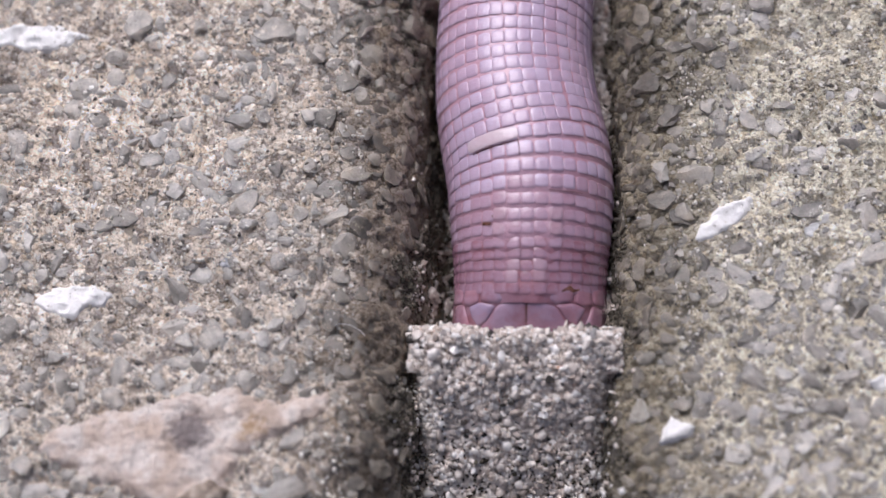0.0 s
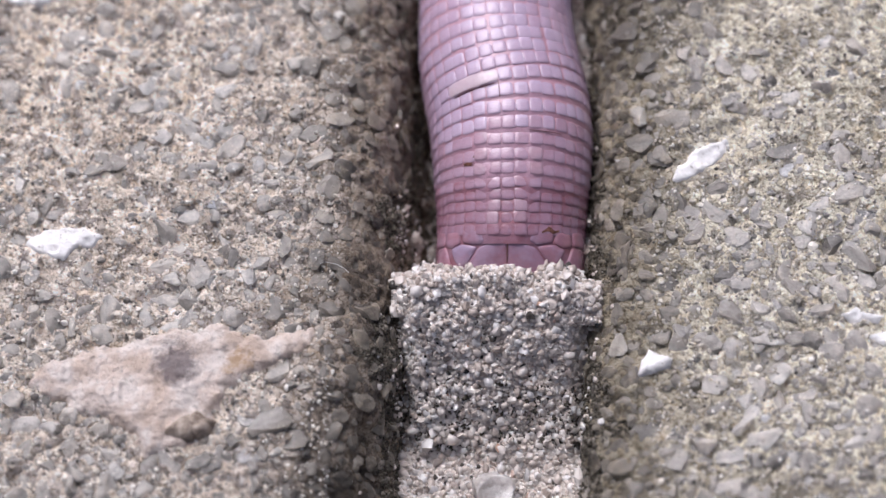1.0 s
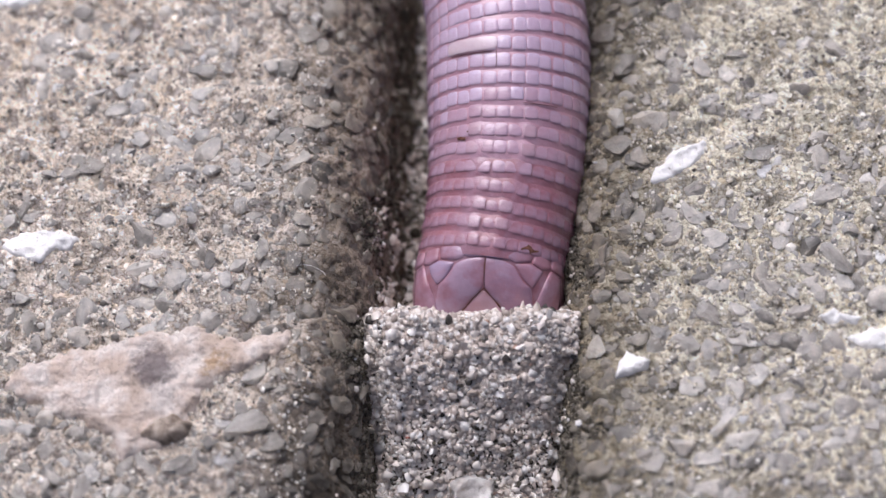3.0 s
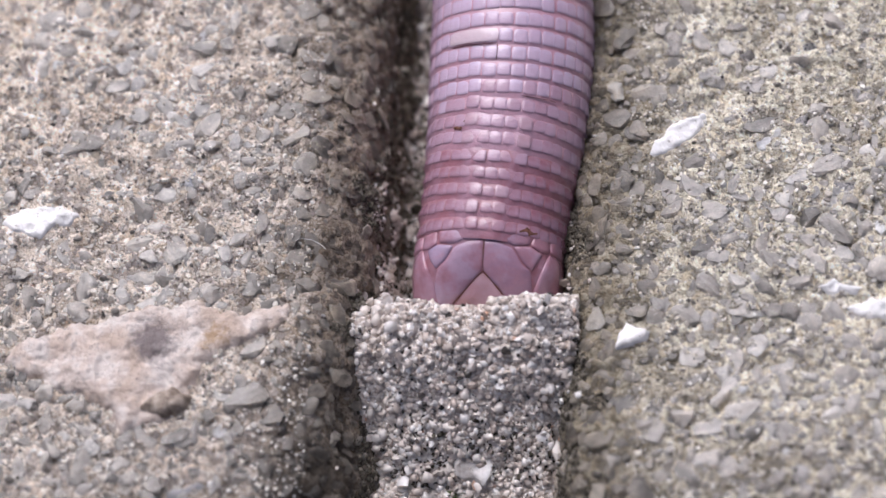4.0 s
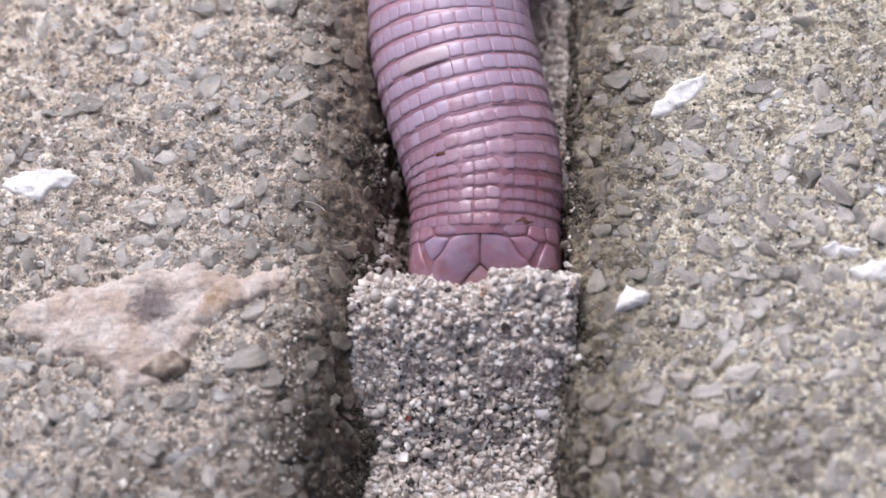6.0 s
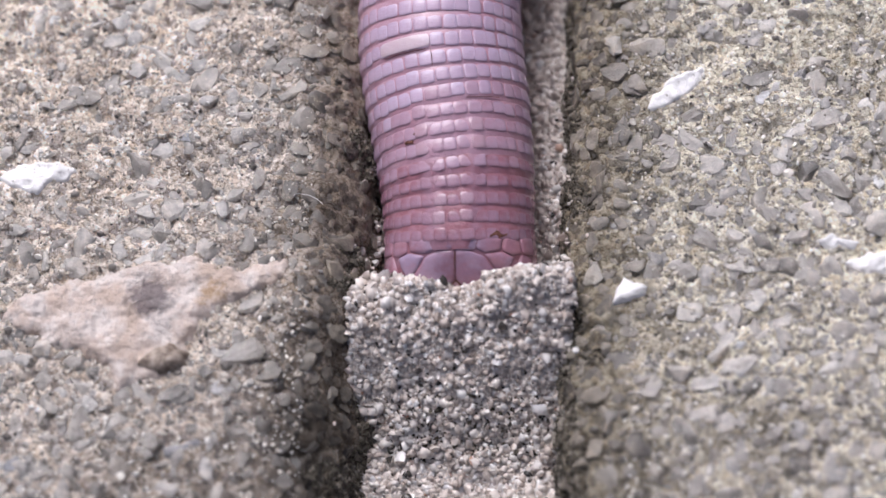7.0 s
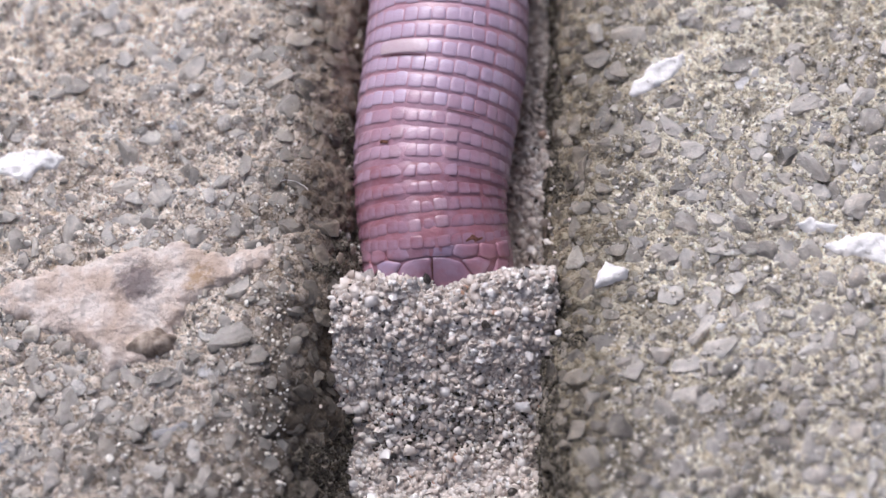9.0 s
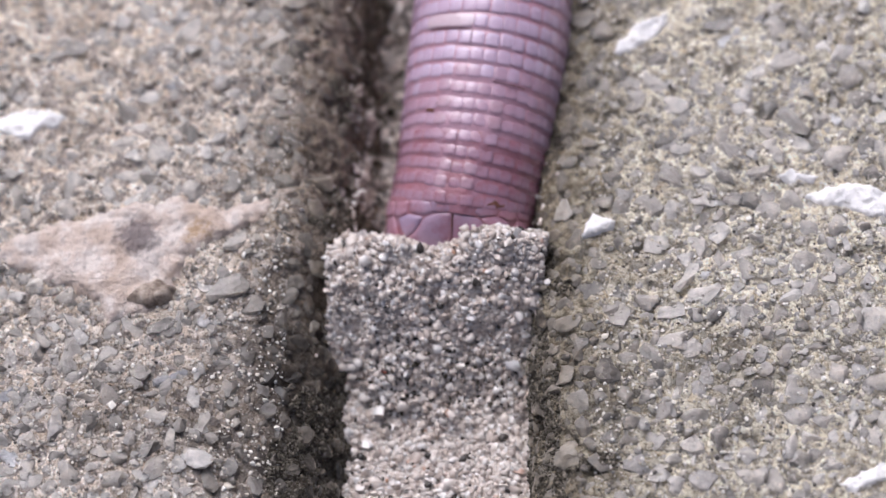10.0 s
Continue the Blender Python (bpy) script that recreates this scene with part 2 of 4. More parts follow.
BODY_SKIN = ((0.485, 0.335, 0.45), (0.55, 0.43, 0.565))
M_scale = hide("lizard_scale", *BODY_SKIN, 0.02, 0.27)
M_band = hide("far_scale", *BODY_SKIN, 0.02, 0.27, "island")
# neck and nape: redder by nature, and darkened to carry the joint's shade
M_fore = hide("neck_scale", (0.30, 0.115, 0.15), (0.355, 0.205, 0.275), 0.02, 0.2)
M_middle = hide("nape_scale", (0.385, 0.205, 0.265), (0.455, 0.305, 0.40), 0.02, 0.24)
# paler tone for the neck ridges: their highlight is put into the colour
M_ridge_lit = hide("lit_ridge_scale", (0.40, 0.225, 0.27), (0.45, 0.295, 0.355), 0.02, 0.22)
M_plate = hide("pale_scale", (0.58, 0.445, 0.485), (0.61, 0.48, 0.52), 0.02, 0.24)
M_blush = hide("neck_skin", (0.32, 0.125, 0.158), (0.355, 0.142, 0.178), 0.03, 0.28)
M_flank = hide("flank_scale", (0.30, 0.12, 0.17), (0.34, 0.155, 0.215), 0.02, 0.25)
M_side = hide("side_scale", (0.46, 0.295, 0.39), (0.51, 0.36, 0.47), 0.02, 0.28)
M_skin = hide("lizard_skin", (0.47, 0.25, 0.315), (0.51, 0.28, 0.345), 0.03, 0.31)
M_shield = hide("head_shield", (0.34, 0.17, 0.222), (0.38, 0.29, 0.415), 0.025, 0.16)
M_cheek = hide("cheek_shield", (0.33, 0.15, 0.19), (0.37, 0.185, 0.24), 0.025, 0.22)
M_snout = hide("snout_skin", (0.42, 0.225, 0.235), (0.46, 0.255, 0.26), 0.02, 0.28)
M_seam = hide("seam_skin", (0.27, 0.10, 0.13), (0.30, 0.12, 0.15), 0.02, 0.35)
M_dirt = Mat("dirt", 0.9, 0.2)
M_dirt.color(M_dirt.ramp(M_dirt.noise(0.2), [(0.4, (0.10, 0.045, 0.03)), (0.6, (0.24, 0.11, 0.08))]))
M_earth = Mat("earth", 0.95, 0.2)
M_earth.color(M_earth.ramp(M_earth.noise(40, 6), [(0.3, (0.12, 0.1, 0.08)), (0.7, (0.25, 0.21, 0.16))]))


# ---- mesh helpers (all lengths in millimetres) ----
def mesh_of(name, verts, faces, mat, smooth=True, crisp=0):
    """A mesh from arrays of vertices (mm) and of faces with equally many corners."""
    verts, faces = np.asarray(verts, float), np.asarray(faces, np.int32)
    me = bpy.data.meshes.new(name)
    n, k = faces.shape
    me.vertices.add(len(verts))
    me.vertices.foreach_set("co", (verts * MM).astype(np.float32).ravel())
    me.loops.add(n * k)
    me.loops.foreach_set("vertex_index", faces.ravel())
    me.polygons.add(n)
    me.polygons.foreach_set("loop_start", np.arange(n, dtype=np.int32) * k)
    me.polygons.foreach_set("use_smooth", np.full(n, smooth))
    me.update(calc_edges=True)
    me.validate()
    me.materials.append(mat.m)
    if crisp:
        me.set_sharp_from_angle(angle=radians(crisp))
    return me


def bm_mesh(name, bm, mat, smooth=True):
    """A mesh from a bmesh in millimetres."""
    bmesh.ops.scale(bm, vec=(MM,) * 3, verts=bm.verts)
    bmesh.ops.recalc_face_normals(bm, faces=bm.faces)
    me = bpy.data.meshes.new(name)
    bm.to_mesh(me)
    bm.free()
    for p in me.polygons:
        p.use_smooth = smooth
    me.materials.append(mat.m)
    return me


def part(name, me, parent, label="", kind="", m=None):
    ob = new(name, me)
    ob.parent = parent
    if m is not None:
        ob.matrix_basis = m
    return tagged(ob, label, kind=kind)


def empty(name):
    ob = new(name)
    ob.empty_display_size = 2 * MM
    return ob


def at(x, y, z, turn=None, scale=(1, 1, 1)):
    return Matrix.Translation((x * MM, y * MM, z * MM)) @ (turn.to_4x4() if turn else Matrix()) @ Matrix.Diagonal((*scale, 1))


def lattice(x, y, seed):
    """Smooth value noise, -1..1, one cell per unit."""
    xi, yi = np.floor(x).astype(np.int64), np.floor(y).astype(np.int64)
    u, v = x - xi, y - yi
    u, v = u * u * (3 - 2 * u), v * v * (3 - 2 * v)

    def h(a, b):
        k = (a * 374761393 + b * 668265263 + seed * 2147483647) & 0xFFFFFFFF
        k = ((k ^ (k >> 13)) * 1274126177) & 0xFFFFFFFF
        return ((k ^ (k >> 16)) & 0xFFFF) / 32767.5 - 1

    return (h(xi, yi) * (1 - u) + h(xi + 1, yi) * u) * (1 - v) + (h(xi, yi + 1) * (1 - u) + h(xi + 1, yi + 1) * u) * v


def rough(x, y, seed, octaves):
    """A sum of noises; octaves: pairs of cell size and height in mm."""
    return sum(a * lattice(x / c + 17.3 * i, y / c - 9.1 * i, seed + i) for i, (c, a) in enumerate(octaves))


def pebble_template(sub, cuts, seed, deep=(0.45, 0.8), wavy=0.19):
    """A unit pebble: a ball with worn flats. Returns vertices and triangles."""
    rng = np.random.default_rng(seed)
    bm = bmesh.new()
    bmesh.ops.create_icosphere(bm, subdivisions=sub, radius=1.0)
    bm.verts.ensure_lookup_table()
    v = np.array([p.co for p in bm.verts])
    f = np.array([[p.index for p in q.verts] for q in bm.faces])
    bm.free()
    for _ in range(cuts):
        n = rng.normal(size=3)
        n /= np.linalg.norm(n)
        d = v @ n
        lim = rng.uniform(*deep)
        v = v - np.outer(np.maximum(d - lim, 0) * 0.95, n)
    w = np.stack([rough(v[:, k] * 1.3 + 5 * k, v[:, (k + 1) % 3] * 1.3 - v[:, (k + 2) % 3], seed + 11 * k, [(0.9, 1.0), (0.4, 0.7)]) for k in range(3)], 1)
    v += wavy * w + rng.normal(scale=0.025, size=v.shape)
    return v, f


BIG = [pebble_template(2, 9, 10 + i, (0.4, 0.75), 0.15) for i in range(12)]
SMALL = [pebble_template(1, 4, 50 + i) for i in range(12)]
CRYSTALS = [pebble_template(1, 4, 150 + i, (0.5, 0.8), 0.3) for i in range(30)]


def turns(n, rng):
    """n random rotation matrices."""
    q = rng.normal(size=(n, 4))
    q /= np.linalg.norm(q, axis=1)[:, None]
    w, x, y, z = q.T
    return np.stack([1 - 2 * (y * y + z * z), 2 * (x * y - z * w), 2 * (x * z + y * w), 2 * (x * y + z * w), 1 - 2 * (x * x + z * z),
                     2 * (y * z - x * w), 2 * (x * z - y * w), 2 * (y * z + x * w), 1 - 2 * (x * x + y * y)], 1).reshape(n, 3, 3)


def scatter_mesh(name, places, sizes, mat, rng, templates, frames=None, flat=(1, 1, 1), smooth=False, crisp=0):
    """Many grains in one mesh: places (n,3), sizes (n), frames (n,3,3) whose third column is the surface's normal."""
    vs, fs, base = [], [], 0
    which = rng.integers(0, len(templates), len(places))
    for k, (v, f) in enumerate(templates):
        sel = which == k
        n = int(sel.sum())
        if not n:
            continue
        spin = turns(n, rng)
        stretch = rng.uniform(0.65, 1.35, size=(n, 1, 3))
        p = np.einsum("nij,vj->nvi", spin, v) * stretch * np.array(flat) * sizes[sel][:, None, None]
        if frames is not None:
            p = np.einsum("nij,nvj->nvi", frames[sel], p)
        p = p + places[sel][:, None, :]
        vs.append(p.reshape(-1, 3))
        fs.append((f[None] + (base + np.arange(n) * len(v))[:, None, None]).reshape(-1, 3))
        base += n * len(v)
    return mesh_of(name, np.concatenate(vs), np.concatenate(fs), mat, smooth, crisp)


def spread(n, box, radii, rng, gap=0.85):
    """Places in a box that keep apart by their radii, largest first."""
    x0, x1, y0, y1 = box
    radii = np.sort(radii)[::-1]
    cell = 1.2
    grid, out = {}, []
    for r in radii:
        for _ in range(4):
            x, y = rng.uniform(x0, x1), rng.uniform(y0, y1)
            ci, cj = int(x // cell), int(y // cell)
            reach = int((r + radii[0]) * gap // cell) + 1 if r > 0.5 else 1
            ok = True
            for i in range(ci - reach, ci + reach + 1):
                for j in range(cj - reach, cj + reach + 1):
                    for (a, b, q) in grid.get((i, j), ()):
                        if (a - x) ** 2 + (b - y) ** 2 < ((r + q) * gap) ** 2:
                            ok = False
                            break
                    if not ok:
                        break
                if not ok:
                    break
            if ok:
                grid.setdefault((ci, cj), []).append((x, y, r))
                out.append((x, y, r))
                break
    return np.array(out)


def inside(px, py, outline):
    """Signed distance to an outline: positive within."""
    o = np.array(outline, float)
    best, odd = np.full(px.shape, 1e9), np.zeros(px.shape, bool)
    for (ax, ay), (bx, by) in zip(o, np.roll(o, -1, 0)):
        ex, ey = bx - ax, by - ay
        t = np.clip(((px - ax) * ex + (py - ay) * ey) / (ex * ex + ey * ey), 0, 1)
        best = np.minimum(best, np.hypot(px - ax - t * ex, py - ay - t * ey))
        odd ^= ((ay > py) != (by > py)) & (px < (bx - ax) * (py - ay) / (by - ay + 1e-12) + ax)
    return np.where(odd, best, -best)


def blob_mesh(name, outline, lift, mat, seed, surface, wobble=0.25, slope=0.8, step=0.12, coat=False, grow=0.0):
    """A worn lump on a surface: an outline in plan, raised by lift mm with rims slope mm wide, its edge sunk below the surface."""
    o = np.array(outline, float)
    x, y = (np.arange(o[:, k].min() - 0.6, o[:, k].max() + 0.6, step) for k in (0, 1))
    X, Y = np.meshgrid(x, y, indexing="ij")
    d = grow + inside(X, Y, outline) + rough(X, Y, seed, [(1.6, wobble), (0.6, wobble * 0.7), (0.25, wobble * 0.4)])
    e = np.clip(d / slope, 0, 1)
    bumps = rough(X, Y, seed + 3, [(3.0, lift * 0.4), (1.1, lift * 0.22), (0.45, lift * 0.12), (0.25, lift * 0.06)])
    base = surface(X, Y) if coat else sum(surface(X + a, Y + c) for a, c in ((0, 0), (0.5, 0), (-0.5, 0), (0, 0.5), (0, -0.5))) / 5
    Z = base - 0.25 + (0.25 + lift + bumps) * np.sqrt(e * (2 - e))
    keep = d > -step * 1.5
    I = np.arange(X.size).reshape(X.shape)
    F = np.stack([I[:-1, :-1], I[1:, :-1], I[1:, 1:], I[:-1, 1:]], -1).reshape(-1, 4)
    F = F[keep.ravel()[F].all(1)]
    used, F = np.unique(F, return_inverse=True)
    return mesh_of(name, np.stack([X, Y, Z], -1).reshape(-1, 3)[used], F.reshape(-1, 4), mat)


# ---- ground and paving slabs ----
def build_ground():
    bm = bmesh.new()
    bmesh.ops.create_grid(bm, x_segments=8, y_segments=8, size=200000)
    bmesh.ops.translate(bm, vec=(0, 0, -60), verts=bm.verts)
    return tagged(new("ground", bm_mesh("ground", bm, M_earth)), "bare brown earth under the paving", "ground", kind="structure")


class Slab:
    """A concrete slab with a rounded edge along the joint. side -1 or 1; edge: where its wall stands; r: the edge's radius; wear: how much of its corner is lost in front."""

    def __init__(self, side, edge, r, top, seed, wear=0.0, lean=0.0, mat=M_cement):
        self.mat = mat
        self.side, self.edge, self.r, self.top, self.seed, self.wear, self.lean = side, edge, r, top, seed, wear, lean

    def point(self, s, y):
        """The place and the normal at s mm along the profile (0: foot of the rounded edge) and y along the joint."""
        s, y = np.broadcast_arrays(np.asarray(s, float), np.asarray(y, float))
        r, q = self.r, self.r * math.pi / 2
        a = np.clip(s, 0, q) / r
        d = r * (1 - np.cos(a)) + np.maximum(s - q, 0)
        z = -r * (1 - np.sin(a)) + np.minimum(s, 0)
        nx, nz = np.cos(a), np.sin(a)
        out = self.relief(s, y)
        b = np.clip((-1 - y) / 8, 0, 1)
        worn = self.wear * b * b * (3 - 2 * b) * np.clip((14 - s) / 11, 0, 1) ** 1.6
        z = z - worn
        x = self.side * (abs(self.edge) + d + self.lean * np.maximum(np.minimum(s, 0), -8)) + (-self.side) * nx * out
        return np.stack([x, y, self.top + z + nz * out], -1), np.stack([-self.side * nx, 0 * nx, nz], -1)

    def relief(self, s, y):
        near = np.clip(1 - np.abs(s - 3) / 8, 0, 1)
        h = rough(s, y, self.seed, [(9, 0.25), (3.2, 0.2), (1.3, 0.13), (0.65, 0.09), (0.36, 0.09)])
        pits = np.maximum(lattice(s / 0.7, y / 0.7, self.seed + 40) - 0.3, 0) * 0.55 + np.maximum(lattice(s / 2.2, y / 2.2, self.seed + 41) - 0.45, 0) * 0.7
        return h * (1 + 0.3 * near) - pits * (1 + 0.5 * near)

    def s_of(self, x):
        d = np.maximum(np.abs(x) - abs(self.edge), 0)
        q = self.r * math.pi / 2
        return np.where(d < self.r, self.r * np.arccos(np.clip(1 - d / self.r, -1, 1)), q + d - self.r)

    def height(self, x, y):
        return self.point(self.s_of(np.asarray(x, float)), np.asarray(y, float))[0][..., 2]

    def build(self, name, label):
        fine = 0.16
        s = np.concatenate([[-54, -40, -25, -16], np.arange(-11, 34, fine), [36, 40, 50, 70, 100]])
        y = np.concatenate([[-110, -80, -55, -38, -29], np.arange(-25, 33, fine), [36, 42, 55, 75, 110]])
        S, Y = np.meshgrid(s, y, indexing="ij")
        P, _ = self.point(S, Y)
        ns, ny = S.shape
        back = P[-1].copy()
        back[:, 2] = self.top - 58
        V = np.concatenate([P.reshape(-1, 3), back])
        I = np.arange((ns + 1) * ny).reshape(ns + 1, ny)
        F = np.stack([I[:-1, :-1], I[1:, :-1], I[1:, 1:], I[:-1, 1:]], -1).reshape(-1, 4)
        if self.side > 0:
            F = F[:, ::-1]
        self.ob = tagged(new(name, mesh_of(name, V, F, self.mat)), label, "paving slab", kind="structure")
        self.stones()
        return self.ob

    def frames(self, nrm):
        y = np.tile([0.0, 1.0, 0.0], (len(nrm), 1))
        x = np.cross(y, nrm)
        return np.stack([x, y, nrm], -1)

    def stones(self):
        rng = np.random.default_rng(self.seed)
        radii = np.clip(np.exp(rng.normal(-0.84, 0.42, 11000)), 0.18, 1.15)
        spots = spread(len(radii), (-9, 33, -24, 32), radii, rng, 0.74)
        patch = lattice(spots[:, 0] / 5, spots[:, 1] / 5, self.seed + 70) * 0.35
        thin = rng.random(len(spots)) < np.clip(np.where(spots[:, 0] < 10, 1.0, 0.92 - 0.02 * spots[:, 1]) + patch, 0.25, 1)
        spots = np.array([q for q, ok in zip(spots, thin) if ok and not self.keep_out(q)])
        P, N = self.point(spots[:, 0], spots[:, 1])
        sink = rng.uniform(0.02, 0.18, len(spots))
        P = P - N * (spots[:, 2] * sink)[:, None]
        Fr = self.frames(N)
        near = np.hypot((spots[:, 0] - 9) / 1.2, (spots[:, 1] - 3) / 1.6) - spots[:, 2] * 14
        order = np.argsort(near)
        mine, rest = order[:250], order[250:]
        flats = (1.0, 1.0, 0.42)
        kinds = [mesh_of("pebble", v * np.array(flats), f, M_pebble, True, 28) for v, f in BIG]
        for i in mine:
            turn = Matrix(Fr[i].tolist()) @ Euler((rng.uniform(-0.2, 0.2), rng.uniform(-0.2, 0.2), rng.uniform(0, 6.28))).to_matrix()
            r = spots[i, 2]
            part("pebble", kinds[rng.integers(12)], self.ob, m=at(*P[i], turn, (r * rng.uniform(0.9, 1.12 if spots[i, 0] < 10 else 1.4), r * rng.uniform(0.85, 1.1), r * (0.66 if spots[i, 0] < 10 else 0.8))))
        part("aggregate", scatter_mesh("aggregate", P[rest], spots[rest, 2], M_aggregate, rng, BIG, Fr[rest], flats, True, 28), self.ob, "small grey and tan stones set in the cement", "stuff")
        n = 13000
        s, y, r = rng.uniform(7, 32, n), rng.uniform(-23, 31, n), np.exp(rng.normal(-2.45, 0.38, n))
        P, N = self.point(s, y)
        part("grit", scatter_mesh("grit", P + N * (r * 0.15)[:, None], r, M_grit, rng, SMALL, self.frames(N)), self.ob, "cream and grey sand grit in the cement", "stuff")
        n = 1400
        s, y, r = rng.normal(-2.0, 2.2, n), rng.normal(4, 6, n), np.exp(rng.normal(-1.95, 0.35, n))
        ok = lattice(s / 1.5, y / 1.5, self.seed + 80) > -0.1
        P, N = self.point(s[ok], y[ok])
        part("stray_sand", scatter_mesh("stray_sand", P + N * (r[ok] * 0.5)[:, None], r[ok], M_sand, rng, CRYSTALS), self.ob, "stray quartz grains stuck to the side of the joint", "stuff")
        n = 60000
        s, y, r = 9.5 - np.abs(rng.normal(0, 6.5, n)), rng.uniform(-24, 32, n), np.exp(rng.normal(-2.7, 0.45, n))
        ok = (s > -10) & (rough(s, y, self.seed + 60, [(5, 3.0), (1.6, 1.8)]) + 1.9 + 0.34 * np.clip(-y, 0, 14) - s > 0)
        P, N = self.point(s[ok], y[ok])
        part("soil", scatter_mesh("soil", P + N * (r[ok] * 0.25)[:, None], r[ok], M_soil, rng, SMALL, self.frames(N)), self.ob, "dark soil crumbs caught on the side of the joint", "stuff")

    free = ()

    def keep_out(self, q):
        x = self.point(q[0], q[1])[0][0]
        return any((x - a) ** 2 / (ra * ra) + (q[1] - b) ** 2 / (rb * rb) < 1 for a, b, ra, rb in self.free)


build_ground()
left = Slab(-1, -6.2, 5.6, 0.0, 3, 3.6, 0.28)
left.free = ((-21.5, -3.5, 7.5, 3.0), (-15, -1.8, 3.5, 1.4), (-20.5, -7.2, 2.6, 2.2), (-28.6, 6.3, 3.2, 1.5), (-32, 25.6, 4.0, 1.4), (-20.9, 5.3, 2.6, 1.4))
right = Slab(1, 6.1, 4.4, -1.2, 23, 0.0, 0.06, M_cement_pale)
right.free = ((13.0, 12.4, 1.9, 1.9), (14.6, 13.8, 1.7, 1.3), (10.8, -1.7, 1.7, 1.5), (24, 1.6, 2.3, 1.0), (28, -0.5, 3.9, 1.5), (28.6, -20.2, 2.5, 1.5), (14.1, -4.9, 2.2, 1.1))
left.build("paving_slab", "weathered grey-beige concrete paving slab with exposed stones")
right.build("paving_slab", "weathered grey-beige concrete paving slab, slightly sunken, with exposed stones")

def stone_shape(seed):
    """A broad worn stone: a flattened ball with wavy flats, unit size."""
    v, f = pebble_template(3, 9, seed, (0.3, 0.65), 0.12)
    w = 0.14 * np.stack([rough(v[:, k] + 3 * k, v[:, (k + 1) % 3] + v[:, (k + 2) % 3], seed + k, [(0.8, 1.0), (0.35, 0.4)]) for k in range(3)], 1)
    return v + w, f


STONE_SHAPES = [stone_shape(200 + i) for i in range(8)]
_made = {}


def set_stone(slab, x, y, rx, ry, tone):
    """A larger stone set in the slab's face at x, y, with its half widths."""
    k = int(abs(x * 7 + y * 13)) % 8
    if (k, tone) not in _made:
        v, f = STONE_SHAPES[k]
        _made[k, tone] = mesh_of("pebble", v, f, TONES[tone], True, 25)
    p, n = slab.point(slab.s_of(np.array([x])), np.array([y]))
    h = 0.36 * min(rx, ry)
    part("pebble", _made[k, tone], slab.ob, m=at(p[0, 0], p[0, 1], p[0, 2] - 0.35 * h, Matrix(slab.frames(n)[0].tolist()), (rx, ry, h)))


part("embedded_stone", blob_mesh("embedded_stone", [(-29.4, -3.9), (-28.0, -2.5), (-24.7, -1.7), (-22.3, -0.9), (-19.9, -0.6), (-17.4, -0.3), (-15.1, -0.7), (-11.8, -0.4),
     (-12.5, -1.6), (-14.8, -3.0), (-17.1, -4.2), (-17.9, -6.0), (-18.7, -7.8), (-21.7, -9.3), (-22.4, -7.5), (-25.1, -5.9), (-27.8, -4.7)], 0.48, M_pink, 61, left.height, 0.3, 1.1, grow=0.35),
     left.ob, "large worn pinkish-beige stone set in the concrete")
part("brown_stone", blob_mesh("brown_stone", [(-20.9, -7.7), (-19.9, -6.3), (-18.4, -5.9), (-17.3, -6.7), (-17.6, -7.6), (-19.2, -8.3)], 0.8, M_brown, 81, left.height, 0.15), left.ob, "small brown chipped stone")
for who, outline, lift in (
    (right, [(11.7, 11.3), (11.9, 12.2), (13.0, 13.4), (14.3, 14.3), (15.4, 14.5), (15.5, 13.6), (14.4, 12.8), (13.0, 11.5), (12.1, 11.2)], 0.2),
    (left, [(-31.0, 6.2), (-29.6, 7.1), (-27.4, 7.3), (-26.1, 6.8), (-26.3, 6.2), (-27.6, 5.8), (-28.3, 5.2), (-29.9, 5.5)], 0.2),
    (right, [(22.3, 1.7), (23.8, 2.2), (25.7, 1.6), (25.3, 1.1), (23.4, 1.0)], 0.2),
    (right, [(24.7, 0.1), (26.4, 0.9), (29.0, 0.7), (31.3, -0.2), (31.2, -1.9), (29.0, -1.7), (26.0, -0.5)], 0.2),
    (left, [(-35.8, 25.7), (-33.6, 26.6), (-31.2, 26.6), (-28.7, 25.5), (-31.1, 24.7), (-35.0, 25.0)], 0.2),
    (right, [(26.5, -21.0), (28.0, -19.9), (30.2, -18.7), (30.1, -20.7), (27.2, -21.3)], 0.2),
):
    part("lime_splash", blob_mesh("lime_splash", outline, lift, M_lime, int(abs(outline[0][0]) * 10), who.height, 0.2, 0.3, 0.12, True, 0.1), who.ob, "dried white lime splash")
part("white_stone", blob_mesh("white_stone", [(9.7, -2.8), (9.9, -1.5), (10.4, -0.7), (11.1, -1.1), (12.0, -1.5), (11.7, -2.1), (10.6, -2.7)], 0.4, M_lime, 5, right.height, 0.12, 0.5), right.ob, "small chalky white stone")
set_stone(left, -20.9, 4.9, 2.59, 1.39, "pale")
set_stone(left, -17.4, -9.4, 1.3, 1.0, "dark")
set_stone(left, -27.6, -17.0, 1.6, 1.0, "dark")
set_stone(left, -27.0, -18.8, 1.5, 0.8, "white")
set_stone(left, -23.4, 7.8, 0.59, 0.61, "dark")
set_stone(left, -18.4, 9.5, 0.89, 0.74, "blue")
set_stone(left, -14.8, 6.1, 1.41, 1.04, "grey")
set_stone(left, -13.4, 8.2, 1.29, 0.87, "grey")
set_stone(left, -9.4, 7.6, 1.11, 0.96, "grey")
set_stone(left, -21.9, 2.0, 0.55, 0.74, "white")
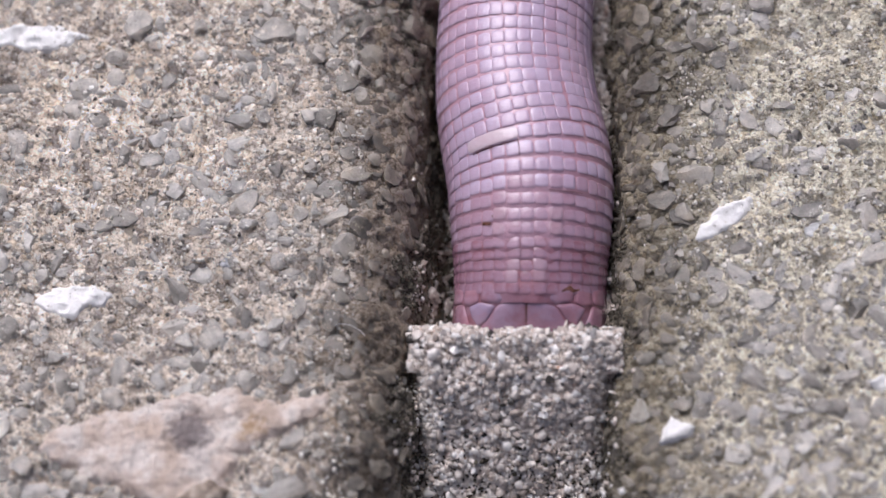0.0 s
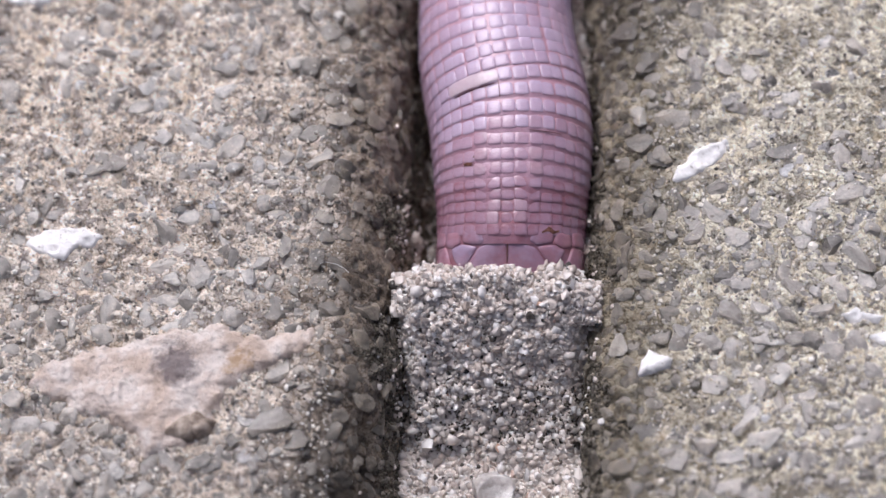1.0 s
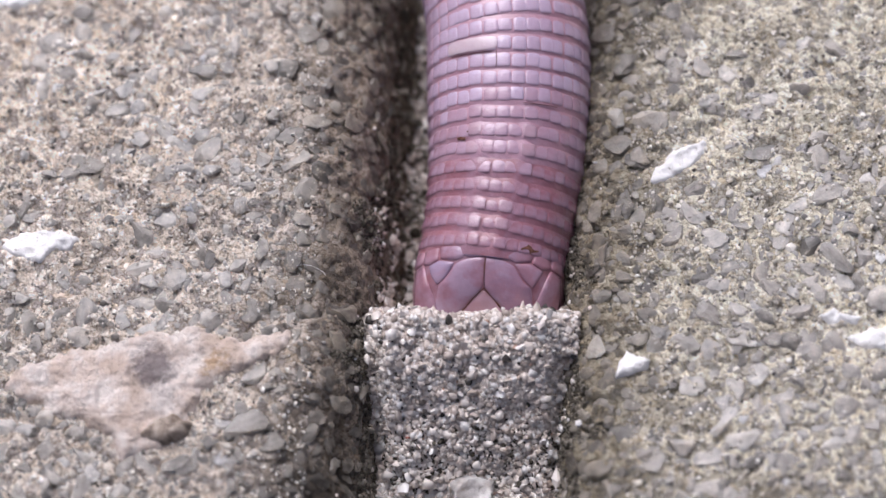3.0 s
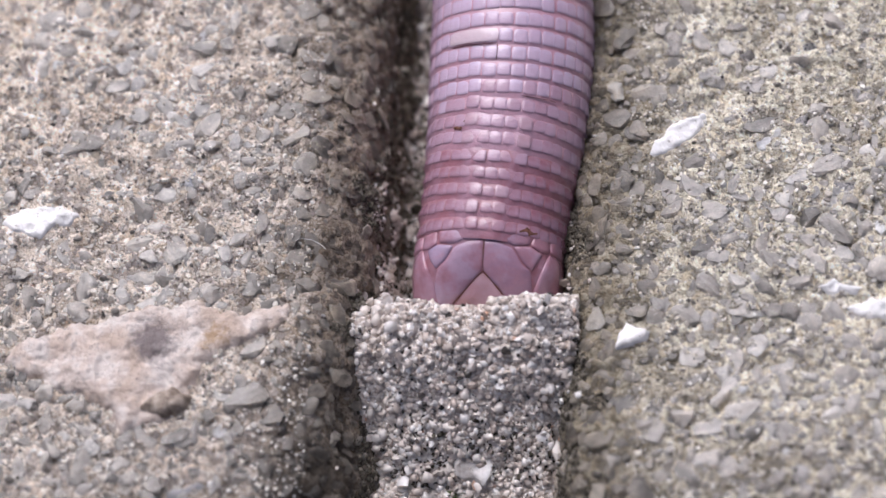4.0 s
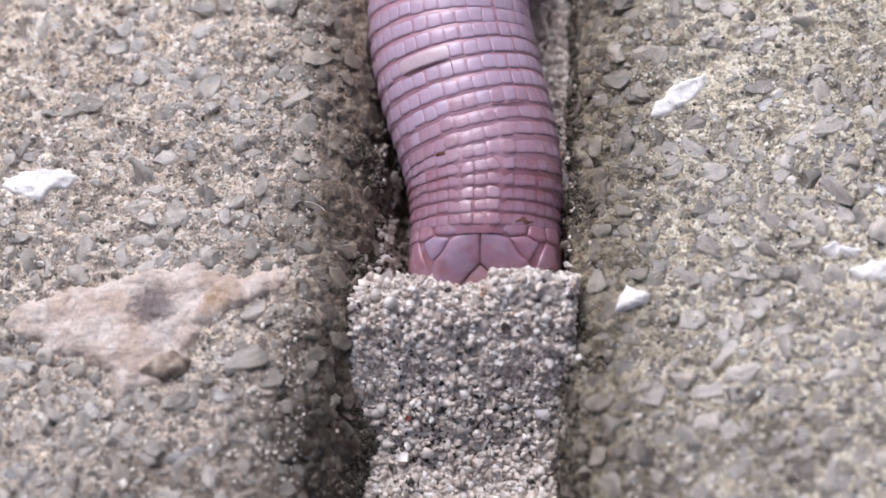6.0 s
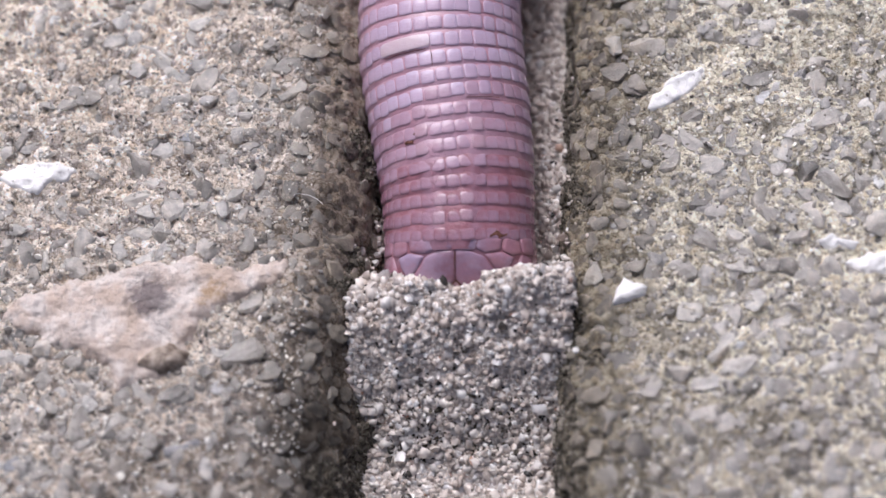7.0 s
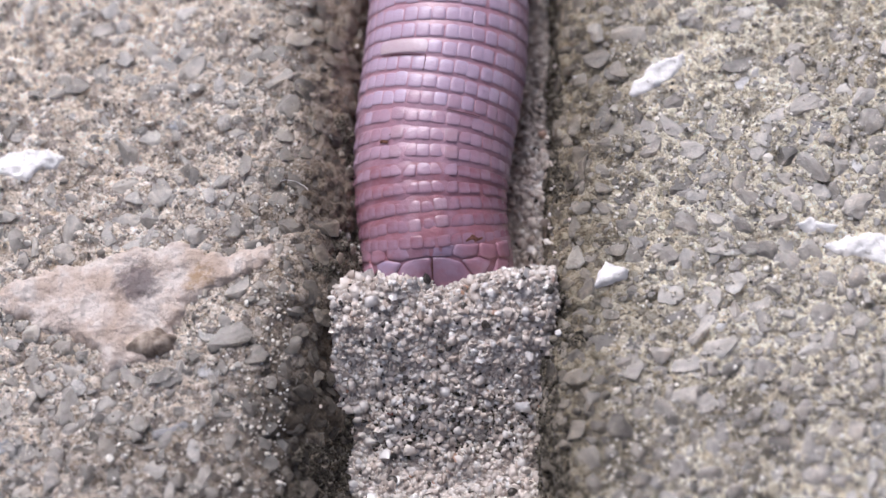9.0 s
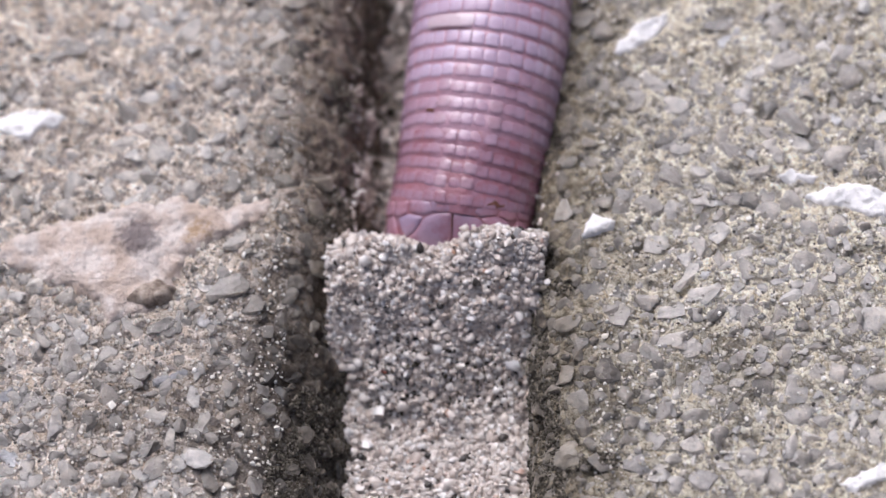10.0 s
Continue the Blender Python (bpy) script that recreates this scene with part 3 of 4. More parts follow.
set_stone(left, -26.1, 1.4, 1.55, 1.22, "dark")
set_stone(left, -19.6, 0.5, 0.67, 1.04, "grey")
set_stone(left, -25.4, 11.3, 1.48, 1.13, "tan")
set_stone(left, -15.1, -8.9, 0.81, 0.78, "white")
set_stone(left, -8.7, 9.4, 0.92, 0.78, "grey")
set_stone(left, -11.0, 15.4, 0.67, 0.61, "pale")
set_stone(left, -18.5, 20.1, 0.67, 0.78, "white")
set_stone(left, -22.5, 18.9, 1.26, 0.52, "pale")
set_stone(left, -10.9, 3.1, 1.04, 0.96, "grey")
set_stone(left, -8.7, 4.8, 0.74, 0.70, "grey")
set_stone(left, -29.4, 1.0, 1.11, 0.87, "dark")
set_stone(left, -30.3, 3.9, 0.92, 0.87, "grey")
set_stone(left, -14.3, 10.7, 1.29, 0.70, "grey")
set_stone(left, -18.4, 14.4, 0.92, 0.61, "dark")
set_stone(left, -9.4, 19.6, 0.81, 0.61, "dark")
set_stone(left, -12.1, -7.6, 0.92, 0.65, "pale")
set_stone(left, -14.4, -11.9, 1.66, 1.22, "grey")
set_stone(left, -17.2, -13.4, 1.29, 1.09, "blue")
set_stone(left, -10.0, -5.6, 1.11, 0.87, "grey")
set_stone(left, -28.0, -14.2, 1.11, 0.78, "blue")
set_stone(left, -8.2, 2.1, 0.81, 0.78, "grey")
set_stone(left, -25.3, -11.9, 1.11, 0.87, "grey")
set_stone(left, -29.0, 8.5, 1.11, 0.61, "pale")
set_stone(right, 13.6, 8.8, 1.41, 1.13, "grey")
set_stone(right, 15.4, 11.0, 1.41, 1.04, "dark")
set_stone(right, 11.2, 13.5, 1.18, 0.96, "dark")
set_stone(right, 19.9, 12.5, 1.11, 0.87, "white")
set_stone(right, 21.9, 13.7, 0.92, 0.87, "mottled")
set_stone(right, 20.6, 7.5, 1.18, 1.22, "grey")
set_stone(right, 8.6, 6.1, 1.04, 1.31, "grey")
set_stone(right, 10.2, 3.0, 0.67, 0.61, "white")
set_stone(right, 17.9, 5.8, 1.11, 1.04, "pale")
set_stone(right, 26.6, 12.4, 0.89, 0.78, "mottled")
set_stone(right, 14.9, -5.1, 2.29, 1.31, "dark")
set_stone(right, 9.7, 9.2, 0.96, 0.87, "grey")
set_stone(right, 17.5, 9.4, 0.74, 1.04, "grey")
set_stone(right, 8.1, 16.1, 0.74, 0.65, "tan")
set_stone(right, 24.9, 8.7, 1.11, 0.87, "mottled")
set_stone(right, 24.2, 11.6, 0.74, 0.65, "pale")
set_stone(right, 22.2, 3.7, 1.48, 1.09, "pale")
set_stone(right, 16.0, 4.2, 1.04, 0.87, "grey")
set_stone(right, 13.1, 0.7, 0.92, 0.87, "grey")
set_stone(right, 18.2, 0.5, 1.48, 1.09, "pale")
set_stone(right, 12.1, -7.9, 1.66, 1.31, "grey")
set_stone(right, 19.3, -5.1, 1.48, 0.96, "pale")
set_stone(right, 23.9, -5.2, 1.66, 1.09, "grey")
set_stone(right, 15.7, -10.6, 2.22, 1.09, "pale")
set_stone(right, 18.7, 16.8, 0.96, 0.78, "grey")
set_stone(right, 15.7, 17.7, 0.89, 0.70, "pale")
set_stone(right, 26.2, 19.6, 1.48, 1.04, "grey")
set_stone(right, 22.1, 19.4, 0.96, 0.78, "mottled")
set_stone(right, 11.9, 10.5, 0.81, 0.70, "grey")
set_stone(right, 10.4, 11.3, 0.89, 0.78, "tan")
set_stone(right, 21.0, -8.7, 1.48, 1.09, "dark")
set_stone(right, 25.1, -0.4, 1.26, 0.87, "grey")


# ---- sand in the joint ----
def floor_z(x, y):
    """The settled sand in the joint: a hollow where the animal lies, with sand banked up along the slabs behind the heap."""
    t = np.clip((y + 8) / 14, 0, 1)
    back = np.clip((y - 1) / 5, 0, 1)
    banked = back * (2.6 * np.clip((x - 2.8) / 2.6, 0, 1) + 1.0 * np.clip((-3.0 - x) / 2.0, 0, 1))
    return -8.0 + banked - 2.6 * t * t * (3 - 2 * t) * np.interp(x, [-4.5, 3], [1.0, 0.1]) + rough(x, y, 90, [(4, 0.3), (1.2, 0.18), (0.5, 0.1)])


def grid_mesh(name, xs, ys, z, mat):
    X, Y = np.meshgrid(xs, ys, indexing="ij")
    V = np.stack([X, Y, z(X, Y)], -1).reshape(-1, 3)
    I = np.arange(X.size).reshape(X.shape)
    F = np.stack([I[:-1, :-1], I[1:, :-1], I[1:, 1:], I[:-1, 1:]], -1).reshape(-1, 4)
    return mesh_of(name, V, F, mat)


def build_joint_sand():
    rng = np.random.default_rng(8)
    ys = np.concatenate([[-110, -70, -40, -28], np.arange(-25, 34, 0.3), [38, 50, 75, 110]])
    bed = tagged(new("joint_sand", grid_mesh("joint_sand", np.arange(-8.4, 8.41, 0.3), ys, floor_z, M_sandbed)), "pale quartz sand filling the joint between the slabs", "sand", kind="structure")
    n = 30000
    x, y = rng.uniform(-6.9, 6.9, n), rng.uniform(-24, 32, n)
    r = np.clip(np.exp(rng.normal(-1.9, 0.4, n)), 0.06, 0.4)
    P = np.stack([x, y, floor_z(x, y) + rng.uniform(-0.3, 0.6, n) * r], 1)
    part("loose_sand", scatter_mesh("loose_sand", P, r, M_sand, rng, CRYSTALS, smooth=True, crisp=64), bed, "loose clear and white quartz grains", "stuff")
    n = 16000
    x, y, r = rng.uniform(-6.9, 6.9, n), rng.uniform(-3, 32, n), np.exp(rng.normal(-2.0, 0.4, n))
    ok = rough(x, y, 95, [(3, 1.0), (1, 0.7)]) + 0.35 * y - 0.3 - np.clip(3 * (x + 4.2), 0, 14) > 0
    P = np.stack([x, y, floor_z(x, y) + 0.2 * r], 1)[ok]
    part("soil", scatter_mesh("soil", P, r[ok], M_soil, rng, SMALL), bed, "dark soil left on the floor of the burrow", "stuff")
    return bed


def mound_z(x, y):
    """The pushed-up sand: a crest at y = 0 with a ledge, a slope towards -y, a steep back, and a crumbled side along the left slab."""
    front = np.interp(y, [-12, -10.3, -9, -6, -3.4, -2.5, -1.2, 0.0, 1.0, 2.2, 4], [-9.2, -8.3, -7.6, -5.4, -3.0, -2.15, -1.7, -1.45, -2.6, -6.5, -10])
    side = 2.4 * np.maximum(-4.9 - x, 0) ** 1.3 + 2.2 * np.maximum(x - 5.1, 0) ** 1.3
    dip = 0.5 * np.exp(-((x - 0.6) / 1.8) ** 2) * np.interp(y, [-2.5, -0.8, 3], [0, 1, 1])
    return front - side - dip + rough(x, y, 120, [(3.5, 0.5), (1.5, 0.45), (0.6, 0.28)])


def grain_field(name, n, box, height, parent, label, rng, mean=-2.2, spreadr=0.4, mat=None, lift=(-0.9, 1.9)):
    """Loose grains strewn over a surface, in one mesh."""
    x, y = rng.uniform(box[0], box[1], n), rng.uniform(box[2], box[3], n)
    r = np.clip(np.exp(rng.normal(mean, spreadr, n)), 0.045, 0.45)
    P = np.stack([x, y, height(x, y) + rng.uniform(*lift, n) * r], 1)
    return part(name, scatter_mesh(name, P, r, mat or M_sand, rng, CRYSTALS, smooth=True, crisp=64), parent, label, "stuff")


def build_mound():
    rng = np.random.default_rng(9)
    ob = tagged(new("sand_mound", grid_mesh("sand_mound", np.arange(-8.2, 7.01, 0.2), np.arange(-12, 4.01, 0.2), mound_z, M_sandbed)),
                "heap of damp pale sand pushed up by the lizard's snout", "sand heap")
    grain_field("loose_sand", 55000, (-8.1, 7.0, -11.6, 1.5), mound_z, ob, "clear, white and dark quartz grains", rng)
    grain_field("dark_grit", 9000, (-7, 6.6, -9.8, -6.4), mound_z, ob, "dark mineral grains gathered low on the heap", rng, -2.35, 0.3, M_soil)
    return ob


def bank_z(x, y):
    """Sand heaped against a slab beside the mound."""
    front = np.interp(y, [-12, -10.3, -9, -6, -3.4, -2.5, -1.2, 0.0, 1.0, 2.2], [-9.4, -8.6, -7.8, -5.6, -3.2, -2.35, -1.85, -1.6, -2.8, -6.5])
    return front + rough(x, y, 130, [(2.5, 0.35), (1.1, 0.34), (0.5, 0.24)])


def build_bank(seed):
    rng = np.random.default_rng(seed)
    ob = tagged(new("sand_bank", grid_mesh("sand_bank", np.arange(-1.3, 1.31, 0.2), np.arange(-11.8, 2.21, 0.2), lambda x, y: bank_z(x, y), M_sandbed)),
                "strip of pale sand heaped against the slab beside the heap", "sand bank", "sand banks beside the heap")
    grain_field("loose_sand", 9000, (-1.3, 1.3, -11.5, 1.2), bank_z, ob, "clear, white and dark quartz grains", rng)
    return ob


def clump_z(x, y):
    e = np.clip(1 - (x / 2.9) ** 2 - (y / 1.5) ** 2, 0, 1)
    return -0.6 + 1.5 * e + rough(x, y, 150, [(1.0, 0.25), (0.5, 0.2)]) * e


def build_clump(seed):
    rng = np.random.default_rng(seed)
    ob = tagged(new("sand_clump", grid_mesh("sand_clump", np.arange(-3.0, 3.01, 0.15), np.arange(-1.65, 1.66, 0.15), clump_z, M_sandbed)),
                "crumbling clump of pale sand on the crest of the heap", "sand clump", "clumps on the sand heap")
    grain_field("loose_sand", 5000, (-2.9, 2.9, -1.5, 1.5), clump_z, ob, "clear and white quartz grains", rng)
    return ob


def build_loose_grain(k, r):
    v, f = STONE_SHAPES[k % 8]
    return tagged(new("sand_grain", mesh_of("sand_grain", v * r, f, M_grain)), "single clear quartz grain rolling on the sand heap", "sand grain", "loose grains on the heap")


def build_red_chip(r):
    v, f = STONE_SHAPES[3]
    return tagged(new("stone_chip", mesh_of("stone_chip", v * np.array([r, 0.6 * r, 0.6 * r]), f, M_red)), "tiny rust-red stone chip lying on the sand heap", "stone chip")


def build_moss(x, y):
    """A few short green blades."""
    rng = np.random.default_rng(66)
    bm = bmesh.new()
    for _ in range(26):
        a, h, lean = rng.uniform(0, 6.28), rng.uniform(0.25, 0.6), rng.uniform(0.2, 0.8)
        c = Vector((rng.normal(0, 0.32), rng.normal(0, 0.18), 0))
        out, side = Vector((math.cos(a), math.sin(a), 0)), Vector((-math.sin(a), math.cos(a), 0))
        low, mid, tip = c, c + out * lean * h * 0.4 + Vector((0, 0, 0.7 * h)), c + out * lean * h + Vector((0, 0, h))
        p = [bm.verts.new(q) for q in (low - side * 0.05, low + side * 0.05, mid + side * 0.07 + out * 0.02, mid - side * 0.07 + out * 0.02, tip)]
        bm.faces.new((p[0], p[1], p[2], p[3]))
        bm.faces.new((p[3], p[2], p[4]))
    ob = tagged(new("moss_tuft", bm_mesh("moss_tuft", bm, M_moss, False)), "tiny green moss tuft growing in the joint sand", "moss")
    ob.matrix_world = at(x, y, float(floor_z(np.array([x]), np.array([y]))[0]) + 0.05)
    return ob


def build_fibre(points, r, slab):
    """A thin bent thread lying on a slab."""
    p = np.array(points, float)
    k = np.linspace(0, len(p) - 1, 40)
    x, y, up = (np.interp(k, np.arange(len(p)), p[:, i]) for i in range(3))
    for _ in range(6):
        for q in (x, y, up):
            q[1:-1] = (q[:-2] + 2 * q[1:-1] + q[2:]) / 4
    c = np.stack([x, y, slab.height(x, y) + up], 1)
    for _ in range(10):
        c[1:-1, 2] = (c[:-2, 2] + 2 * c[1:-1, 2] + c[2:, 2]) / 4
    d = np.gradient(c, axis=0)
    d /= np.linalg.norm(d, axis=1)[:, None]
    a = np.cross(d, [0, 0, 1.0])
    a /= np.linalg.norm(a, axis=1)[:, None]
    b = np.cross(a, d)
    n = 6
    V = np.concatenate([c + r * (math.cos(q) * a + math.sin(q) * b) for q in np.arange(n) * 2 * math.pi / n])
    I = np.arange(n * 40).reshape(n, 40)
    J = np.roll(I, -1, axis=0)
    F = np.stack([I[:, :-1], I[:, 1:], J[:, 1:], J[:, :-1]], -1).reshape(-1, 4)
    return tagged(new("fibre", mesh_of("fibre", V, F, M_lime)), "thin pale bent fibre lying on the slab", "fibre")


def build_quartz_pebble(x, y, r):
    v, f = pebble_template(3, 3, 77)
    m = Mat("milky_quartz", 0.2, 0.6)
    m.color(m.ramp(m.noise(1.0, 5), [(0.4, (0.40, 0.37, 0.34)), (0.6, (0.60, 0.57, 0.54))])).bump(m.noise(0.8, 4), 0.15).soft(1.0, 1.0, (1.0, 0.95, 0.9))
    ob = tagged(new("quartz_pebble", mesh_of("quartz_pebble", v * np.array([r * 1.15, r * 0.95, r * 0.7]), f, m)), "rounded milky quartz pebble half sunk in the sand", "pebble")
    ob.matrix_world = at(x, y, float(floor_z(np.array([x]), np.array([y]))[0]) + 0.62 * r)
    return ob


joint = build_joint_sand()
build_quartz_pebble(0.4, -8.6, 1.45)
build_moss(-0.9, -10.2)
build_fibre([(-11.4, 4.7, 0.25), (-10.9, 4.95, 0.4), (-10.2, 4.85, 0.4), (-9.6, 4.5, 0.35), (-9.3, 4.1, 0.3)], 0.017, left)
chip = build_red_chip(0.42)
mound = build_mound()
clumps = [build_clump(41), build_clump(42), build_clump(43)]
banks = [build_bank(44), build_bank(45)]
loose = [build_loose_grain(k, r) for k, r in enumerate((0.5, 0.36, 0.28, 0.24, 0.3, 0.22, 0.26, 0.2, 0.24, 0.22))]

# ---- the worm lizard ----
RINGS, PARTED, AROUND, BACK = 27, 15, 36, 19
NECK_R = 5.05


def ring_r(u):
    """Radius of the body at ring u: slimmest at the neck, thickest behind it, slimmer again further back."""
    return float(np.interp(u, [0, 3, 6, 9, 12, 15, 19, 27], [NECK_R, 5.12, 5.33, 5.52, 5.6, 5.5, 5.28, 5.2]))


def ridge(u, deg):
    """How far two muscle ridges that meet at the head lift the skin of the neck."""
    fade = np.clip((9 - u) / 4, 0, 1)
    return 0.13 * fade * (np.exp(-((deg - np.interp(u, [0, 8], [-11, -21])) / 6.5) ** 2) + np.exp(-((deg - np.interp(u, [0, 8], [8, 24])) / 6.5) ** 2))


def ring_mesh(u, r, length, mat):
    """The skin of one body ring: a band that bulges a little, open at its ends."""
    n, k = 96, 7
    b = np.linspace(-1, 1, k)
    a = np.linspace(-math.pi, math.pi, n, endpoint=False)
    A, B = np.meshgrid(a, b, indexing="ij")
    rad = r - 0.055 - 0.14 * np.abs(B) ** 2 + ridge(u, np.degrees(A))
    V = np.stack([rad * np.sin(A), B * length / 2, rad * np.cos(A)], -1).reshape(-1, 3)
    I = np.arange(n * k).reshape(n, k)
    J = np.roll(I, -1, axis=0)
    F = np.stack([I[:, :-1], I[:, 1:], J[:, 1:], J[:, :-1]], -1).reshape(-1, 4)
    return mesh_of("body_ring", V, F, mat)


def scale_shape(r, length, wide=1.0, tilt=0.025, side=0.025):
    """One squarish, softly domed scale, lying at the top of its ring, its front edge riding over the next."""
    k = 9
    half = math.pi / AROUND * 0.992 * wide
    g = np.array([-1, -0.93, -0.8, -0.45, 0, 0.45, 0.8, 0.93, 1])
    A, B = np.meshgrid(g, g, indexing="ij")
    rad = r - 0.012 - 0.03 * np.abs(B) ** 3 - 0.02 * np.abs(B) ** 10 - 0.02 * np.abs(A) ** 3 - side * np.abs(A) ** 16 - tilt * B
    corner = 1 - 0.08 * (A * A) * (B * B)
    V = np.stack([rad * np.sin(A * half * corner), B * corner * length / 2, rad * np.cos(A * half * corner)], -1).reshape(-1, 3)
    I = np.arange(k * k).reshape(k, k)
    return V, np.stack([I[:-1, :-1], I[:-1, 1:], I[1:, 1:], I[1:, :-1]], -1).reshape(-1, 4)


def scale_mesh(r, length, mat, wide=1.0, **form):
    return mesh_of("scale", *scale_shape(r, length, wide, **form), mat)


def scale_band(r, length, mat, rng):
    """The scales across the back of one far ring, joined."""
    V, F = scale_shape(r, length)
    vs, fs = [], []
    for j in range(BACK):
        a = (j - (BACK - 1) / 2 + rng.normal(0, 0.05)) * 2 * math.pi / AROUND
        turn = np.array([[math.cos(a), 0, math.sin(a)], [0, rng.uniform(0.93, 1.05), 0], [-math.sin(a), 0, math.cos(a)]])
        vs.append(V @ turn.T + np.array([0, rng.normal(0, 0.03), 0]))
        fs.append(F + j * len(V))
    return mesh_of("scale_band", np.concatenate(vs), np.concatenate(fs), mat)


def head_w(s):
    """Half width and half height of the head, s from 0 (neck) to 1 (snout)."""
    return np.interp(s, [0, 0.15, 0.35, 0.6, 0.78, 0.9, 0.97, 1], [4.95, 5.05, 5.1, 4.9, 4.3, 3.3, 1.9, 0.05])


def head_h(s):
    return np.interp(s, [0, 0.15, 0.35, 0.6, 0.78, 0.9, 0.97, 1], [4.9, 4.8, 4.5, 3.85, 3.0, 2.1, 1.2, 0.05])


def head_e(s):
    """How square the head's section is: round at the neck, flatter towards the snout."""
    return np.interp(s, [0, 0.1, 0.35, 0.7, 1], [2.0, 2.1, 2.6, 2.6, 2.2])


HEAD_L = 7.6


def head_top(x, y):
    """Height of the head's upper side over its own axis."""
    s = np.clip((0.5 - y) / HEAD_L, 0, 1)
    e = head_e(s)
    return -1.1 * s * s + head_h(s) * np.clip(1 - (np.abs(x) / head_w(s)) ** e, 0, 1) ** (1 / e)


def head_mesh():
    n, k = 72, 44
    s = 1 - (1 - np.linspace(0, 1, k)) ** 1.6
    a = np.linspace(0, 2 * math.pi, n, endpoint=False)
    S, A = np.meshgrid(s, a, indexing="ij")
    p = 2 / head_e(S)
    sx, cz = np.sign(np.sin(A)) * np.abs(np.sin(A)) ** p, np.sign(np.cos(A)) * np.abs(np.cos(A)) ** p
    V = np.stack([head_w(S) * sx, 0.5 - S * HEAD_L, -1.1 * S * S + head_h(S) * cz - 0.05], -1)
    back = V[0] * np.array([0.72, 1, 0.72]) + np.array([0, 1.2, 0])
    V = np.concatenate([back[None], V]).reshape(-1, 3)
    k += 1
    I = np.arange(n * k).reshape(k, n)
    J = np.roll(I, -1, axis=1)
    F = np.stack([I[:-1], J[:-1], J[1:], I[1:]], -1).reshape(-1, 4)
    return mesh_of("head", V, F, M_seam)


def shield_mesh(outline, mat):
    """A domed head shield over an outline (plan, mm), laid on the head."""
    o = np.array(outline, float)
    c = o.mean(0)
    k = 6
    pts = np.concatenate([o[i] + (o[(i + 1) % len(o)] - o[i]) * np.linspace(0, 1, k, endpoint=False)[:, None] for i in range(len(o))])
    for _ in range(1):
        pts = (np.roll(pts, 1, 0) + 2 * pts + np.roll(pts, -1, 0)) / 4
    n = len(pts)
    steps = [(1.05, -0.1), (1.0, 0.01), (0.94, 0.05), (0.8, 0.085), (0.45, 0.12)]
    vs, fs = [], []
    for q, h in steps:
        p = c + (pts - c) * q
        lim = 0.985 * head_w(np.clip((0.5 - p[:, 1]) / HEAD_L, 0, 1))
        p[:, 0] = np.clip(p[:, 0], -lim, lim)
        vs.append(np.column_stack([p[:, 0] * (1 + h / 6), p[:, 1], head_top(p[:, 0], p[:, 1]) + h]))
    vs.append(np.array([[c[0], c[1], float(head_top(c[0], c[1])) + 0.126]]))
    a = np.arange(n)
    b = (a + 1) % n
    for i in range(len(steps) - 1):
        fs += [np.stack([i * n + a, i * n + b, (i + 1) * n + b], 1), np.stack([i * n + a, (i + 1) * n + b, (i + 1) * n + a], 1)]
    m = len(steps) - 1
    fs.append(np.stack([m * n + a, m * n + b, np.full(n, (m + 1) * n)], 1))
    return mesh_of("head_shield", np.concatenate(vs), np.concatenate(fs), mat)


def sliver(points, width, r):
    """A thin dark crease along points (angle in degrees, y) on a ring of radius r."""
    vs, fs = [], []
    for i, (deg, y) in enumerate(points):
        a = radians(deg)
        w = width * (0.25 + 0.75 * math.sin(math.pi * (i + 0.5) / len(points)))
        d = Vector((points[min(i + 1, len(points) - 1)][0] - points[max(i - 1, 0)][0], 0)).x * r * math.pi / 180
        e = points[min(i + 1, len(points) - 1)][1] - points[max(i - 1, 0)][1]
        ln = math.hypot(d, e) or 1
        ox, oy = -e / ln * w, d / ln * w
        for sgn, h in ((-1, -0.05), (0, 0.035), (1, -0.05)):
            b = a + sgn * ox / r
            vs.append(((r + h) * math.sin(b), y + sgn * oy, (r + h) * math.cos(b)))
        if i:
            k = 3 * i
            fs += [(k - 3, k - 2, k + 1, k), (k - 2, k - 1, k + 2, k + 1)]
    return mesh_of("crease", vs, fs, M_dirt)


def head_line(points, width):
    """A thin dirty seam along points (plan, mm) on the head."""
    p = np.concatenate([np.linspace(a, b, 7)[:-1] for a, b in zip(points[:-1], points[1:])] + [np.array([points[-1]])])
    p = p + 0.05 * np.column_stack([lattice(p[:, 1] * 1.7, p[:, 0], 7), lattice(p[:, 0] * 1.7, p[:, 1], 8)])
    d = np.gradient(p, axis=0)
    d /= np.linalg.norm(d, axis=1)[:, None]
    side = np.column_stack([-d[:, 1], d[:, 0]]) * width * (0.55 + 0.45 * lattice(p[:, 0] * 3 + 2, p[:, 1] * 3, 9))[:, None]
    rows = [np.column_stack([q, head_top(q[:, 0], q[:, 1]) + h]) for q, h in ((p - side, 0.03), (p, 0.10), (p + side, 0.03))]
    n = len(p)
    a = np.arange(n - 1)
    F = np.concatenate([np.stack([k * n + a, k * n + a + 1, (k + 1) * n + a + 1, (k + 1) * n + a], 1) for k in (0, 1)])
    return mesh_of("crease", np.concatenate(rows), F, M_dirt)


